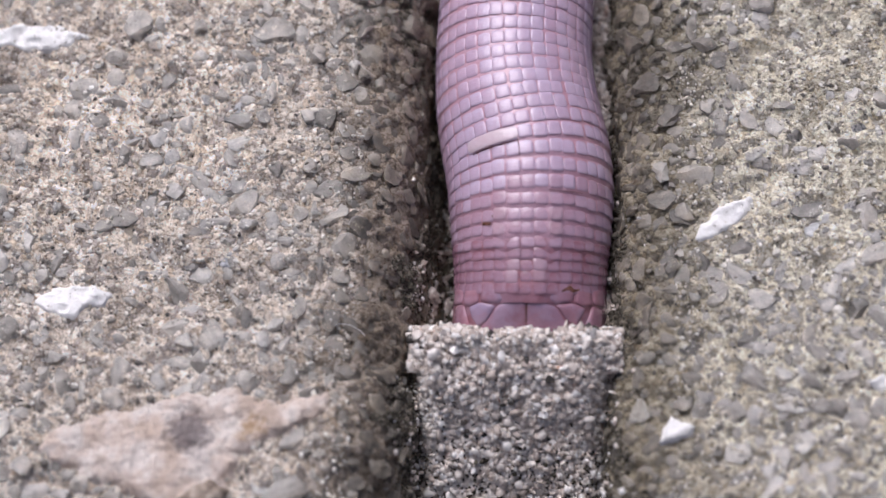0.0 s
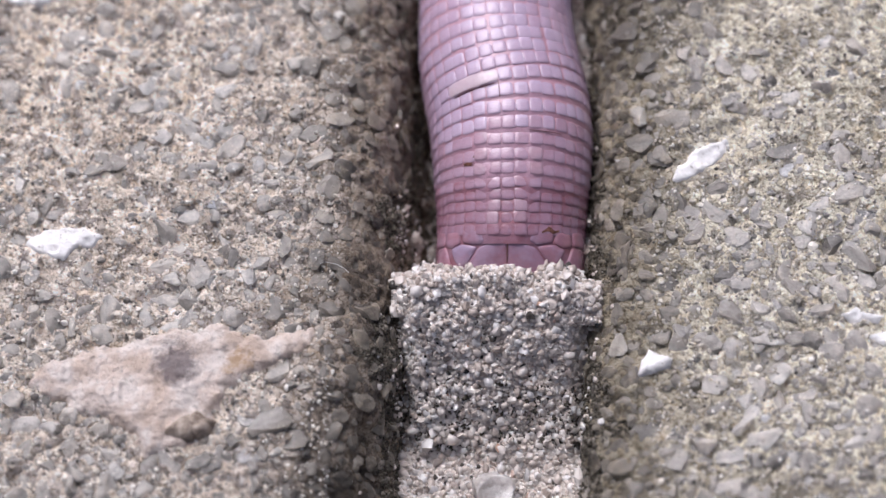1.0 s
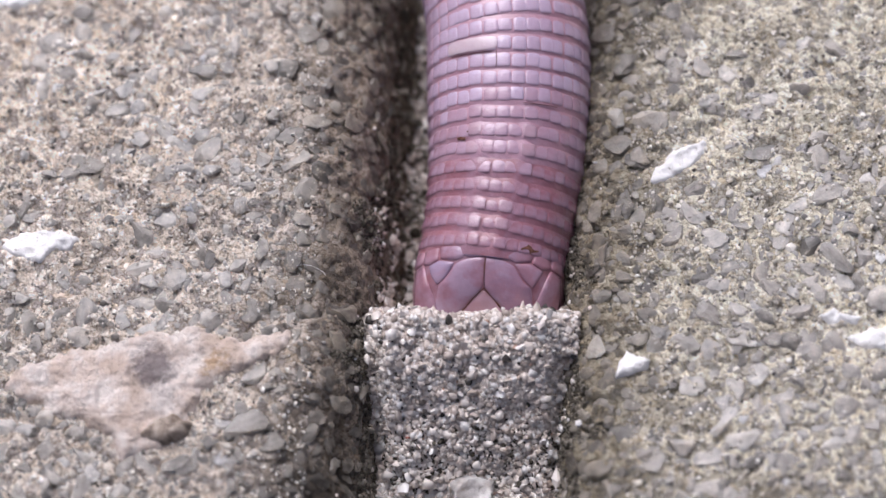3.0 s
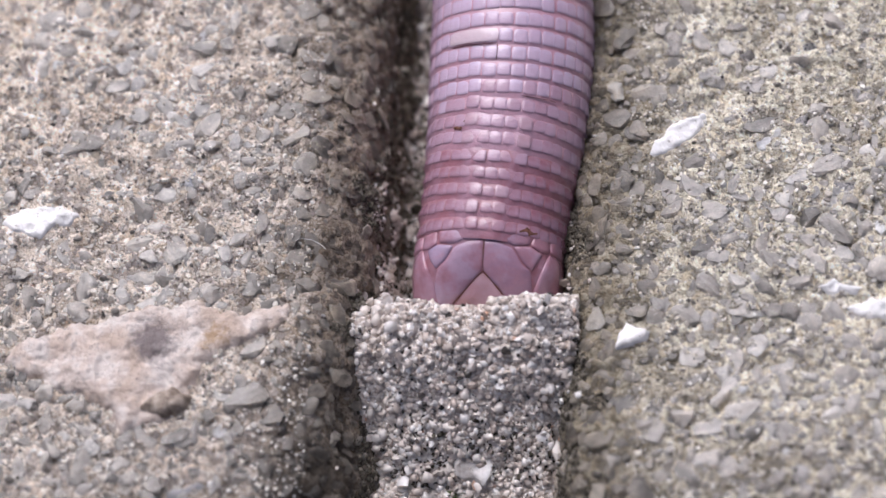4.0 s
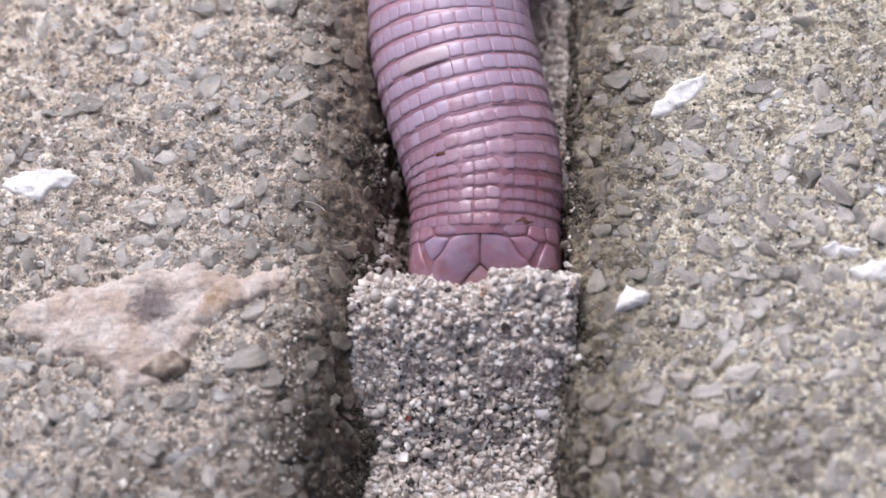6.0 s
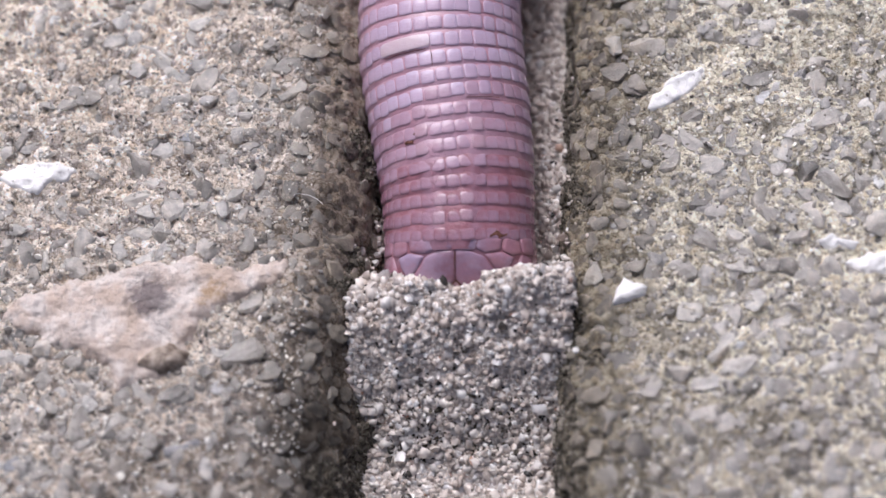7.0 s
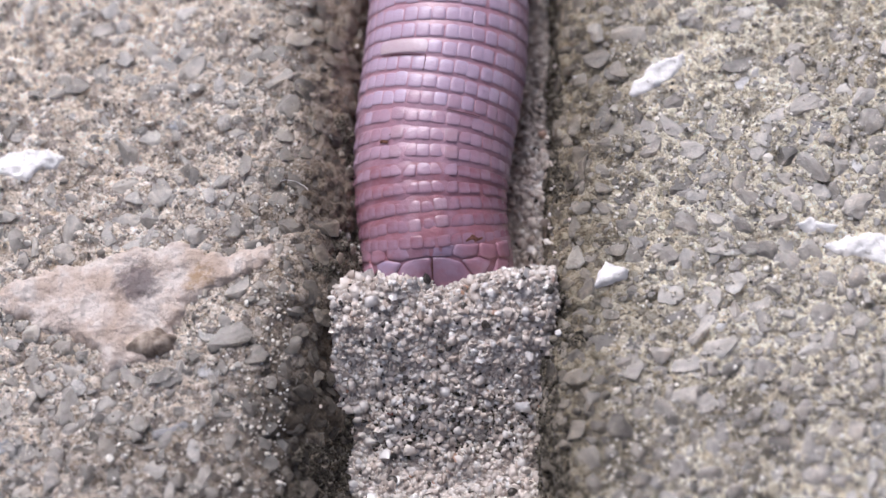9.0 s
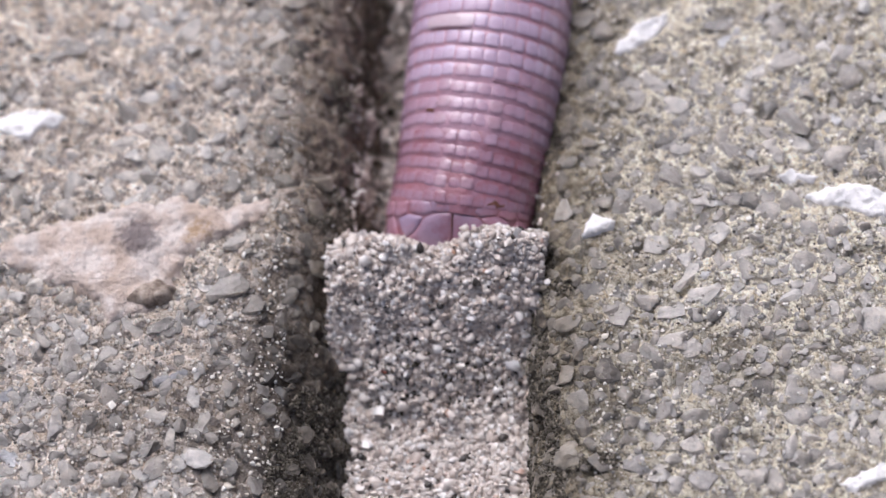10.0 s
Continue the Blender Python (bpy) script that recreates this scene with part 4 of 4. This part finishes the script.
def build_worm():
    worm = tagged(empty("worm_lizard"), "pinkish-lavender ringed worm lizard digging its head into sand", "worm lizard")
    rings, rng = [], np.random.default_rng(31)
    for u in range(RINGS):
        r, length = ring_r(u + 0.5), 0.80 if u < 5 else 0.88 if u < 8 else 0.95
        ring = part("body_ring", ring_mesh(u, r, 1.95, M_blush if u < 5 else M_skin), worm, "reddish skin between squarish scales" if u == 0 else "")
        rings.append(ring)
        if u >= PARTED:
            part("scale_band", scale_band(r, length, M_band, rng), ring, "squarish lavender scales", "stuff")
            continue
        top, middle, fore, flank, pale = (scale_mesh(r, length, m, tilt=0.038 if u < 8 else 0.025, side=0.012 if u < 8 else 0.025) for m in (M_scale, M_middle, M_fore, M_flank if u < 5 else M_side, M_ridge_lit))
        for j in range(BACK):
            blend, deg = u + rng.normal(0, 0.5), (j - (BACK - 1) / 2 + rng.normal(0, 0.05)) * 360 / AROUND
            lift = float(ridge(u, deg))
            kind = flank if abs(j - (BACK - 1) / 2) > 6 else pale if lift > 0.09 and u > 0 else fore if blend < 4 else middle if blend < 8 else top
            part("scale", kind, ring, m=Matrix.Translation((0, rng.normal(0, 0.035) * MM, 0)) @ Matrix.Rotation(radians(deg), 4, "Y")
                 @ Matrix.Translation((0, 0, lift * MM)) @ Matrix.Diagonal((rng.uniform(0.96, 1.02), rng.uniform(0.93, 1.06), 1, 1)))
    part("crease", sliver([(-26, -0.15), (-23.5, -0.05), (-22, 0.2)], 0.17, ring_r(6.5)), rings[6], "dark brown dirt speck")
    part("crease", sliver([(-34, -0.55), (-31, -0.5), (-27, -0.62)], 0.16, ring_r(6.5)), rings[6], "dark brown dirt speck")
    part("crease", sliver([(-40, -0.62), (-28, -0.6), (-16, -0.62), (-8, -0.6)], 0.016, ring_r(11.5)), rings[11], "thin brown crease between scales")
    part("crease", sliver([(-5.5, -0.6), (-5, 0.0), (-5.3, 0.6)], 0.03, ring_r(10.5)), rings[10], "thin brown crease between scales")
    part("crease", sliver([(14, -0.6), (24, -0.62), (33, -0.6), (40, -0.62)], 0.013, ring_r(8.5)), rings[8], "thin brown crease between scales")
    part("crease", sliver([(27, -0.2), (33, 0.0), (37, -0.15), (42, -0.05)], 0.26, ring_r(0.5)), rings[0], "dark reddish-brown scab")
    plate = scale_mesh(ring_r(11.5) + 0.05, 0.96, M_plate, 3.9)
    part("scale", plate, rings[11], "long pale fused scale", m=Matrix.Rotation(radians(-24), 4, "Y"))
    # the rest of the body, out of sight along the joint
    n, k = 68, 90
    b = np.linspace(0, 1, k)
    a = np.linspace(0, 2 * math.pi, n, endpoint=False)
    A, B = np.meshgrid(a, b, indexing="ij")
    rad = (ring_r(RINGS) - 0.08 * (0.5 + 0.5 * np.cos(B * 2 * math.pi * 55))) * np.sqrt(np.clip(1 - np.maximum((B - 0.6) / 0.4, 0) ** 2.5, 0, 1))
    V = np.stack([rad * np.sin(A), B * 70 - 0.6, rad * np.cos(A) * 0.98], -1).reshape(-1, 3)
    I = np.arange(n * k).reshape(n, k)
    J = np.roll(I, -1, axis=0)
    F = np.stack([I[:, :-1], I[:, 1:], J[:, 1:], J[:, :-1]], -1).reshape(-1, 4)
    trunk = part("trunk", mesh_of("trunk", V, F, M_skin), worm, "ringed pink hind body and tail")
    head = part("head", head_mesh(), worm, "blunt shovel-shaped pink head")

    half = (
        ((-95, 10), (-45, 0), (-2, 8), (-2, 55), (-62, 55), (-85, 50)),
        ((-192, 10), (-100, 10), (-88, 52), (-125, 68), (-188, 60)),
        ((-262, 75), (-256, 20), (-197, 10), (-194, 62), (-232, 80)),
        ((-236, 85), (-190, 66), (-128, 74), (-165, 135), (-197, 160), (-222, 125)),
        ((-162, 142), (-120, 80), (-58, 60), (-3, 60), (-3, 172), (-65, 228), (-135, 300), (-185, 300), (-200, 230), (-195, 165)),
        ((-303, 90), (-265, 80), (-240, 150), (-203, 235), (-192, 300), (-300, 300)),
        ((-310, 80), (-304, 10), (-262, 18), (-268, 72)),
        ((-188, 306), (-138, 306), (-105, 385), (-160, 400), (-260, 380), (-290, 310)),
    )
    for outline in half:
        for side in (1, -1):
            part("head_shield", shield_mesh([(side * x * 0.016 + rng.normal(0, 0.03), 0.45 - y * 0.0165 + rng.normal(0, 0.03)) for x, y in outline], M_cheek if min(x for x, y in outline) < -255 else M_shield), head, "smooth lavender head shield")
    nose = ((0, 182), (52, 222), (90, 268), (124, 320), (100, 380), (-100, 380), (-124, 320), (-90, 268), (-52, 222))
    part("head_shield", shield_mesh([(x * 0.01575, 0.45 - y * 0.0165) for x, y in nose], M_snout), head, "bare pink snout shield")
    for pts, w in (([(0.0, -0.5), (0.02, -1.5), (-0.02, -2.4)], 0.05), ([(0.0, -2.4), (-0.98, -3.42), (-2.05, -4.55)], 0.075), ([(0.0, -2.4), (0.98, -3.42), (2.05, -4.55)], 0.075)):
        part("crease", head_line(pts, w), head, "thin dirt-filled seam between head shields")
    return worm, rings, trunk, head


worm, rings, trunk, head = build_worm()


# ---- what moves ----
def motions():
    keys = []

    def k(t, neck, spot, xh, x0, x4, x8, x13):
        """At t seconds: how far along the joint the neck and the seventh ring lie, and the body's sideways place 4 mm before the neck,
        at it, and 4, 8 and 13 mm behind it."""
        keys.append((t, neck, spot, (xh, x0, x4, x8, x13)))

    k(0.0, 8.74, 12.77, 1.02, 1.02, 1.06, 0.94, -0.14)
    k(0.2, 9.02, 12.77, 1.02, 1.02, 1.06, 0.94, -0.14)
    k(0.4, 9.22, 12.77, 1.02, 1.02, 1.06, 0.94, -0.14)
    k(1.0, 8.58, 12.77, 1.02, 1.02, 1.06, 0.94, -0.14)
    k(1.6, 8.80, 12.77, 1.02, 1.02, 1.06, 0.94, -0.14)
    k(1.7, 8.68, 12.77, 1.02, 1.02, 1.06, 0.94, -0.14)
    k(1.9, 9.08, 12.01, 0.59, 0.59, 0.75, 0.55, -0.40)
    k(2.0, 9.28, 12.16, 0.78, 0.78, 0.89, 0.65, -0.22)
    k(2.1, 9.53, 12.20, 0.86, 0.88, 0.99, 0.65, -0.27)
    k(2.2, 9.75, 12.47, 0.74, 0.79, 0.96, 0.61, -0.27)
    k(3.3, 6.53, 14.34, 1.31, 1.31, 2.11, 2.50, 2.55)
    k(3.4, 6.63, 14.28, 0.69, 0.70, 0.96, 1.10, 1.12)
    k(3.5, 6.56, 14.10, -0.00, -0.00, 0.13, 0.19, 0.06)
    k(3.6, 6.08, 13.16, -0.34, -0.34, -0.60, -0.97, -1.46)
    k(3.7, 5.91, 13.15, -0.41, -0.41, -0.46, -0.57, -0.83)
    k(3.8, 5.48, 12.88, 0.77, 0.78, 1.13, 1.43, 1.58)
    k(3.9, 5.74, 12.62, 1.22, 1.25, 1.78, 2.33, 2.57)
    k(4.0, 6.40, 12.90, 1.14, 1.17, 1.75, 2.25, 2.49)
    k(4.1, 6.27, 13.01, 1.04, 1.06, 1.74, 2.04, 2.23)
    k(4.2, 6.03, 12.94, 1.17, 1.23, 1.79, 2.00, 2.14)
    k(4.3, 6.04, 12.40, 1.40, 1.45, 1.79, 1.73, 1.47)
    k(4.4, 6.18, 12.10, 1.42, 1.50, 1.78, 1.58, 1.07)
    k(4.5, 5.97, 11.80, 1.24, 1.43, 1.84, 1.34, 0.43)
    k(4.6, 5.50, 11.69, 1.39, 1.41, 1.66, 1.38, 0.89)
    k(4.7, 5.18, 11.13, 0.53, 0.53, 0.94, 0.80, 0.46)
    k(4.8, 4.86, 10.79, 0.83, 0.83, 1.10, 1.07, 0.99)
    k(4.9, 4.82, 10.92, 0.71, 0.73, 1.14, 1.28, 1.24)
    k(5.0, 5.23, 10.69, 0.98, 0.98, 1.61, 1.92, 2.06)
    k(5.1, 5.37, 10.53, 1.19, 1.19, 1.78, 1.74, 1.39)
    k(5.2, 5.73, 10.72, 1.19, 1.27, 1.65, 1.20, 0.43)
    k(5.3, 6.13, 10.45, 1.39, 1.45, 1.48, 0.69, -0.72)
    k(5.4, 6.09, 10.63, 1.29, 1.43, 1.48, 0.48, -1.21)
    k(5.5, 5.73, 10.59, 1.21, 1.46, 1.54, 0.31, -1.49)
    k(5.6, 5.69, 10.17, 0.71, 0.91, 0.73, -0.56, -1.95)
    k(5.7, 4.95, 9.64, 0.81, 0.91, 0.84, -0.36, -1.58)
    k(6.8, 3.61, 9.17, 0.17, 0.17, 0.09, -0.62, -1.94)
    k(6.9, 3.18, 9.33, -0.11, -0.11, -0.20, -0.76, -1.72)
    k(7.0, 2.75, 9.14, -0.60, -0.60, -0.76, -1.26, -2.05)
    k(7.1, 2.68, 9.02, -0.99, -0.99, -1.23, -1.80, -2.67)
    k(7.2, 2.94, 9.59, -1.20, -1.20, -1.50, -2.13, -3.07)
    k(7.3, 2.81, 10.74, -1.52, -1.52, -1.85, -2.41, -3.17)
    k(7.4, 2.79, 11.06, -1.42, -1.42, -1.81, -2.26, -2.84)
    k(7.5, 3.04, 10.81, -1.31, -1.31, -1.75, -2.14, -2.73)
    k(7.6, 2.35, 9.48, -0.79, -0.79, -0.88, -1.17, -1.61)
    k(7.7, 1.84, 8.62, -0.15, -0.15, -0.16, -0.27, -0.59)
    k(7.8, 1.79, 7.87, 0.17, 0.17, 0.24, 0.23, -0.02)
    k(7.9, 1.71, 7.82, 0.17, 0.17, 0.32, 0.34, 0.21)
    k(8.0, 1.76, 8.58, -0.65, -0.65, -0.41, -0.19, 0.07)
    k(8.1, 2.39, 8.86, -0.54, -0.54, -0.17, 0.41, 1.09)
    k(8.2, 2.68, 9.02, -0.73, -0.73, -0.36, 0.41, 1.32)
    k(8.3, 2.54, 9.19, -0.71, -0.71, -0.51, 0.28, 1.15)
    k(8.4, 2.40, 9.13, -0.89, -0.89, -0.59, 0.23, 1.09)
    k(8.5, 2.40, 8.95, -0.46, -0.46, -0.17, 0.43, 1.24)
    k(8.6, 2.24, 8.51, 0.36, 0.36, 0.78, 1.51, 2.32)
    k(8.7, 1.91, 8.42, 0.76, 0.76, 1.15, 1.86, 2.65)
    k(8.8, 1.70, 8.23, 0.84, 0.84, 1.22, 1.88, 2.60)
    k(8.9, 1.42, 8.06, -0.01, -0.01, 0.07, 0.53, 1.22)
    k(9.0, 1.25, 7.66, -1.08, -1.08, -1.57, -1.33, -0.63)
    k(9.1, 1.56, 8.07, -0.81, -0.81, -0.89, -0.49, 0.13)
    k(9.2, 1.64, 8.36, -0.51, -0.51, -0.40, 0.04, 0.65)
    k(9.3, 1.82, 8.45, -1.06, -1.06, -0.74, -0.23, 0.43)
    k(9.4, 1.75, 7.82, -0.76, -0.76, -0.54, -0.05, 0.61)
    k(9.5, 1.81, 6.95, -0.68, -0.68, -0.45, 0.05, 0.62)
    k(9.6, 1.16, 5.51, -0.85, -0.85, -0.72, -0.10, 0.35)
    k(9.7, 0.50, 5.22, -0.06, -0.06, 0.17, 0.67, 1.00)
    k(9.8, 0.08, 6.24, 0.51, 0.51, 0.88, 1.38, 1.82)
    k(9.9, 0.36, 6.92, 0.88, 0.88, 1.47, 1.94, 2.42)
    k(10.0, 0.90, 6.65, 1.14, 1.14, 2.05, 2.62, 3.30)

    def axis(u, neck, spot, xs, dive, t):
        """Centre of the body at ring u: the hind rings close up and lie flat while the animal rests, and arch as it pushes."""
        hind = np.interp(t, [0, 2.2, 3.3, 4.4, 5.5, 7.0, 10.0], [0.98, 1.0, 1.16, 1.14, 1.08, 1.16, 1.14])
        fore = (spot - neck - 0.25 * hind) / 5.75
        v = min(max(u - 4.5, 0.0), 4.5)
        y = neck + fore * min(u, 9) + (hind - fore) * v * v / 9 + hind * max(u - 9, 0)
        d = y - neck
        ds = [-8, -4, 0, 4, 8, 13, 17, 30]
        slope = (xs[4] - xs[3]) / 5.0
        vals = [xs[0] + (xs[0] - xs[1]) * 0.3, xs[0], xs[1], xs[2], xs[3], xs[4], xs[4] + slope * 1.5, 0.0]
        x = sum(np.interp(d + e, ds, vals) for e in (-1.2, -0.4, 0.4, 1.2)) / 4
        arch = np.interp(t, [1.8, 3.3], [0.25, 1.0])
        rise = sum(np.interp(d + e, [-4, 0, 3, 6], [-1.0, 0.0, 0.85, 1.6]) + arch * np.interp(d + e, [6, 18, 26, 60], [0, 2.5, 3.0, 3.0]) for e in (-2.4, -1.2, 0, 1.2, 2.4)) / 5
        z = -4.95 + rise - np.interp(dive, [15, 42], [0, 0.015]) * max(5.5 - u, 0) ** 2
        return Vector((x, y, z))

    def stand(c, ahead):
        y = ahead.normalized()
        x = y.cross(Vector((0, 0, 1))).normalized()
        z = x.cross(y)
        m = Matrix((x, y, z)).transposed().to_4x4()
        m.translation = c * MM
        return m

    heap = [(0.0, 4.7), (1.7, 4.6), (2.0, 3.9), (2.2, 3.1), (3.3, 1.3), (3.5, 0.9), (4.0, 0.3), (4.5, 0.0), (5.0, -0.6), (5.7, -0.6),
            (6.8, -1.0), (7.2, -1.2), (7.5, -1.2), (8.0, -1.7), (8.5, -1.9), (9.0, -2.2), (9.5, -2.3), (10.0, -2.8)]
    for i, ring in enumerate(rings + [trunk, head]):
        rows = []
        for t, neck, spot, xs in keys:
            reach = neck - np.interp(t, *zip(*heap))
            dive = np.interp(reach, [2.2, 2.9, 3.7, 5.0, 6.7], [42, 36, 26, 15, 10])
            a = (neck, spot, xs, dive, t)
            if ring is head:
                # the head tips about the top of the neck, not about its own middle
                back = axis(0.8, *a) - axis(-2.5, *a)
                neck_up = stand(Vector(), axis(1.5, *a) - axis(-0.5, *a)).col[2].to_3d()
                back.z = math.tan(radians(dive)) * math.hypot(back.x, back.y)
                c = axis(0.0, *a) + 4.9 * (neck_up - stand(Vector(), back).col[2].to_3d())
            elif ring is trunk:
                c = axis(RINGS, *a)
                back = axis(RINGS + 3, *a) - axis(RINGS - 1, *a)
            else:
                c = axis(i + 0.5, *a)
                back = axis(i + 1.5, *a) - axis(i - 0.5, *a)
                if i < 4:
                    # the first rings follow the head's tip
                    flat, up = math.hypot(back.x, back.y), stand(Vector(), back).col[2].to_3d()
                    own = math.atan2(back.z, flat)
                    back.z = flat * math.tan(own + (radians(dive) - own) * (0.75, 0.5, 0.27, 0.1)[i])
                    c = c + 5.0 * (up - stand(Vector(), back).col[2].to_3d())
            rows.append((t, stand(c, back)))
        walk(ring, rows)

    walk(mound, [(t, pose(0, y * MM, 0)) for t, y in heap])

    def place(t):
        return np.interp(t, *zip(*heap))

    # banks that are pushed up along the slabs
    for bank, x, rise in ((banks[0], -6.3, [(0.0, -4.0), (2.2, -3.4), (3.3, -0.9), (3.5, -0.8), (4.0, -0.5), (4.5, -0.3), (6.8, -0.3), (10.0, -0.2)]),
                          (banks[1], 5.75, [(0.0, -2.2), (2.2, -2.0), (3.3, -1.2), (3.5, -1.0), (4.2, 0.0), (5.0, 0.6), (6.8, 0.5), (10.0, 0.2)])):
        walk(bank, [(t, pose(x * MM, place(t) * MM, z * MM)) for t, z in rise])

    # clumps that rise and sink on the crest: sideways place, and seconds with height
    for clump, x, rise in ((clumps[0], 4.3, [(0.0, -2.2), (3.3, -2.0), (4.3, -1.6), (5.2, -1.3), (5.7, -1.3), (6.8, -1.0), (7.3, -0.7), (8.2, -0.8), (8.7, -1.2), (9.3, -1.9), (9.6, -1.3), (10.0, -1.1)]),
                           (clumps[1], -3.7, [(0.0, -2.2), (2.2, -2.2), (3.5, -2.6), (5.7, -2.8), (6.8, -2.3), (7.5, -2.8), (8.5, -2.7), (9.0, -2.2), (9.6, -2.4), (10.0, -2.2)]),
                           (clumps[2], 0.6, [(0.0, -2.1), (1.7, -2.0), (2.2, -2.2), (3.3, -2.9), (3.5, -3.1), (4.0, -3.4), (5.7, -3.6), (6.8, -3.2), (7.5, -2.9), (8.5, -3.2), (10.0, -3.4)])):
        walk(clump, [(t, pose(x * MM, (place(t) - 0.5) * MM, z * MM, 0, 0, 8 * math.sin(3 * t))) for t, z in rise])

    # grains that ride on the heap and roll down its slope: sideways place, start, end of the roll, and where it ends before the crest
    for grain, (x, t0, t1, end, r, top) in zip(loose + [chip], ((2.6, 3.4, 4.2, -7.8, 0.5, -0.9), (3.6, 3.5, 4.4, -6.0, 0.36, -0.9), (-4.0, 3.6, 4.3, -7.0, 0.28, -0.9), (1.0, 4.0, 4.9, -8.0, 0.24, -0.9), (0.2, 4.6, 5.6, -8.6, 0.3, -0.9),
                                                   (-1.5, 7.0, 7.6, -7.4, 0.22, -0.9), (1.4, 7.1, 7.6, -6.6, 0.26, -0.9), (3.0, 7.2, 7.8, -8.0, 0.2, -0.9), (-3.0, 8.5, 9.2, -7.0, 0.24, -0.9), (4.4, 9.4, 9.9, -6.2, 0.22, -0.9), (-3.9, 2.25, 3.2, -7.6, 0.42, -3.0))):
        rows = []
        for t in sorted({0.0, 1.7, 2.2, 3.3, t0, t0 + (t1 - t0) * 0.25, t0 + (t1 - t0) * 0.5, t0 + (t1 - t0) * 0.75, t1, 5.7, 6.8, 7.5, 8.5, 9.2, 10.0}):
            f = min(max((t - t0) / (t1 - t0), 0), 1)
            y = top + (end - top) * f * f * (3 - 2 * f)
            z = float(mound_z(np.array([x]), np.array([y]))[0]) + 0.55 * r
            rows.append((t, pose(x * MM, (place(t) + y) * MM, z * MM, -250 * f, 20 * f, 0)))
        walk(grain, rows)


motions()
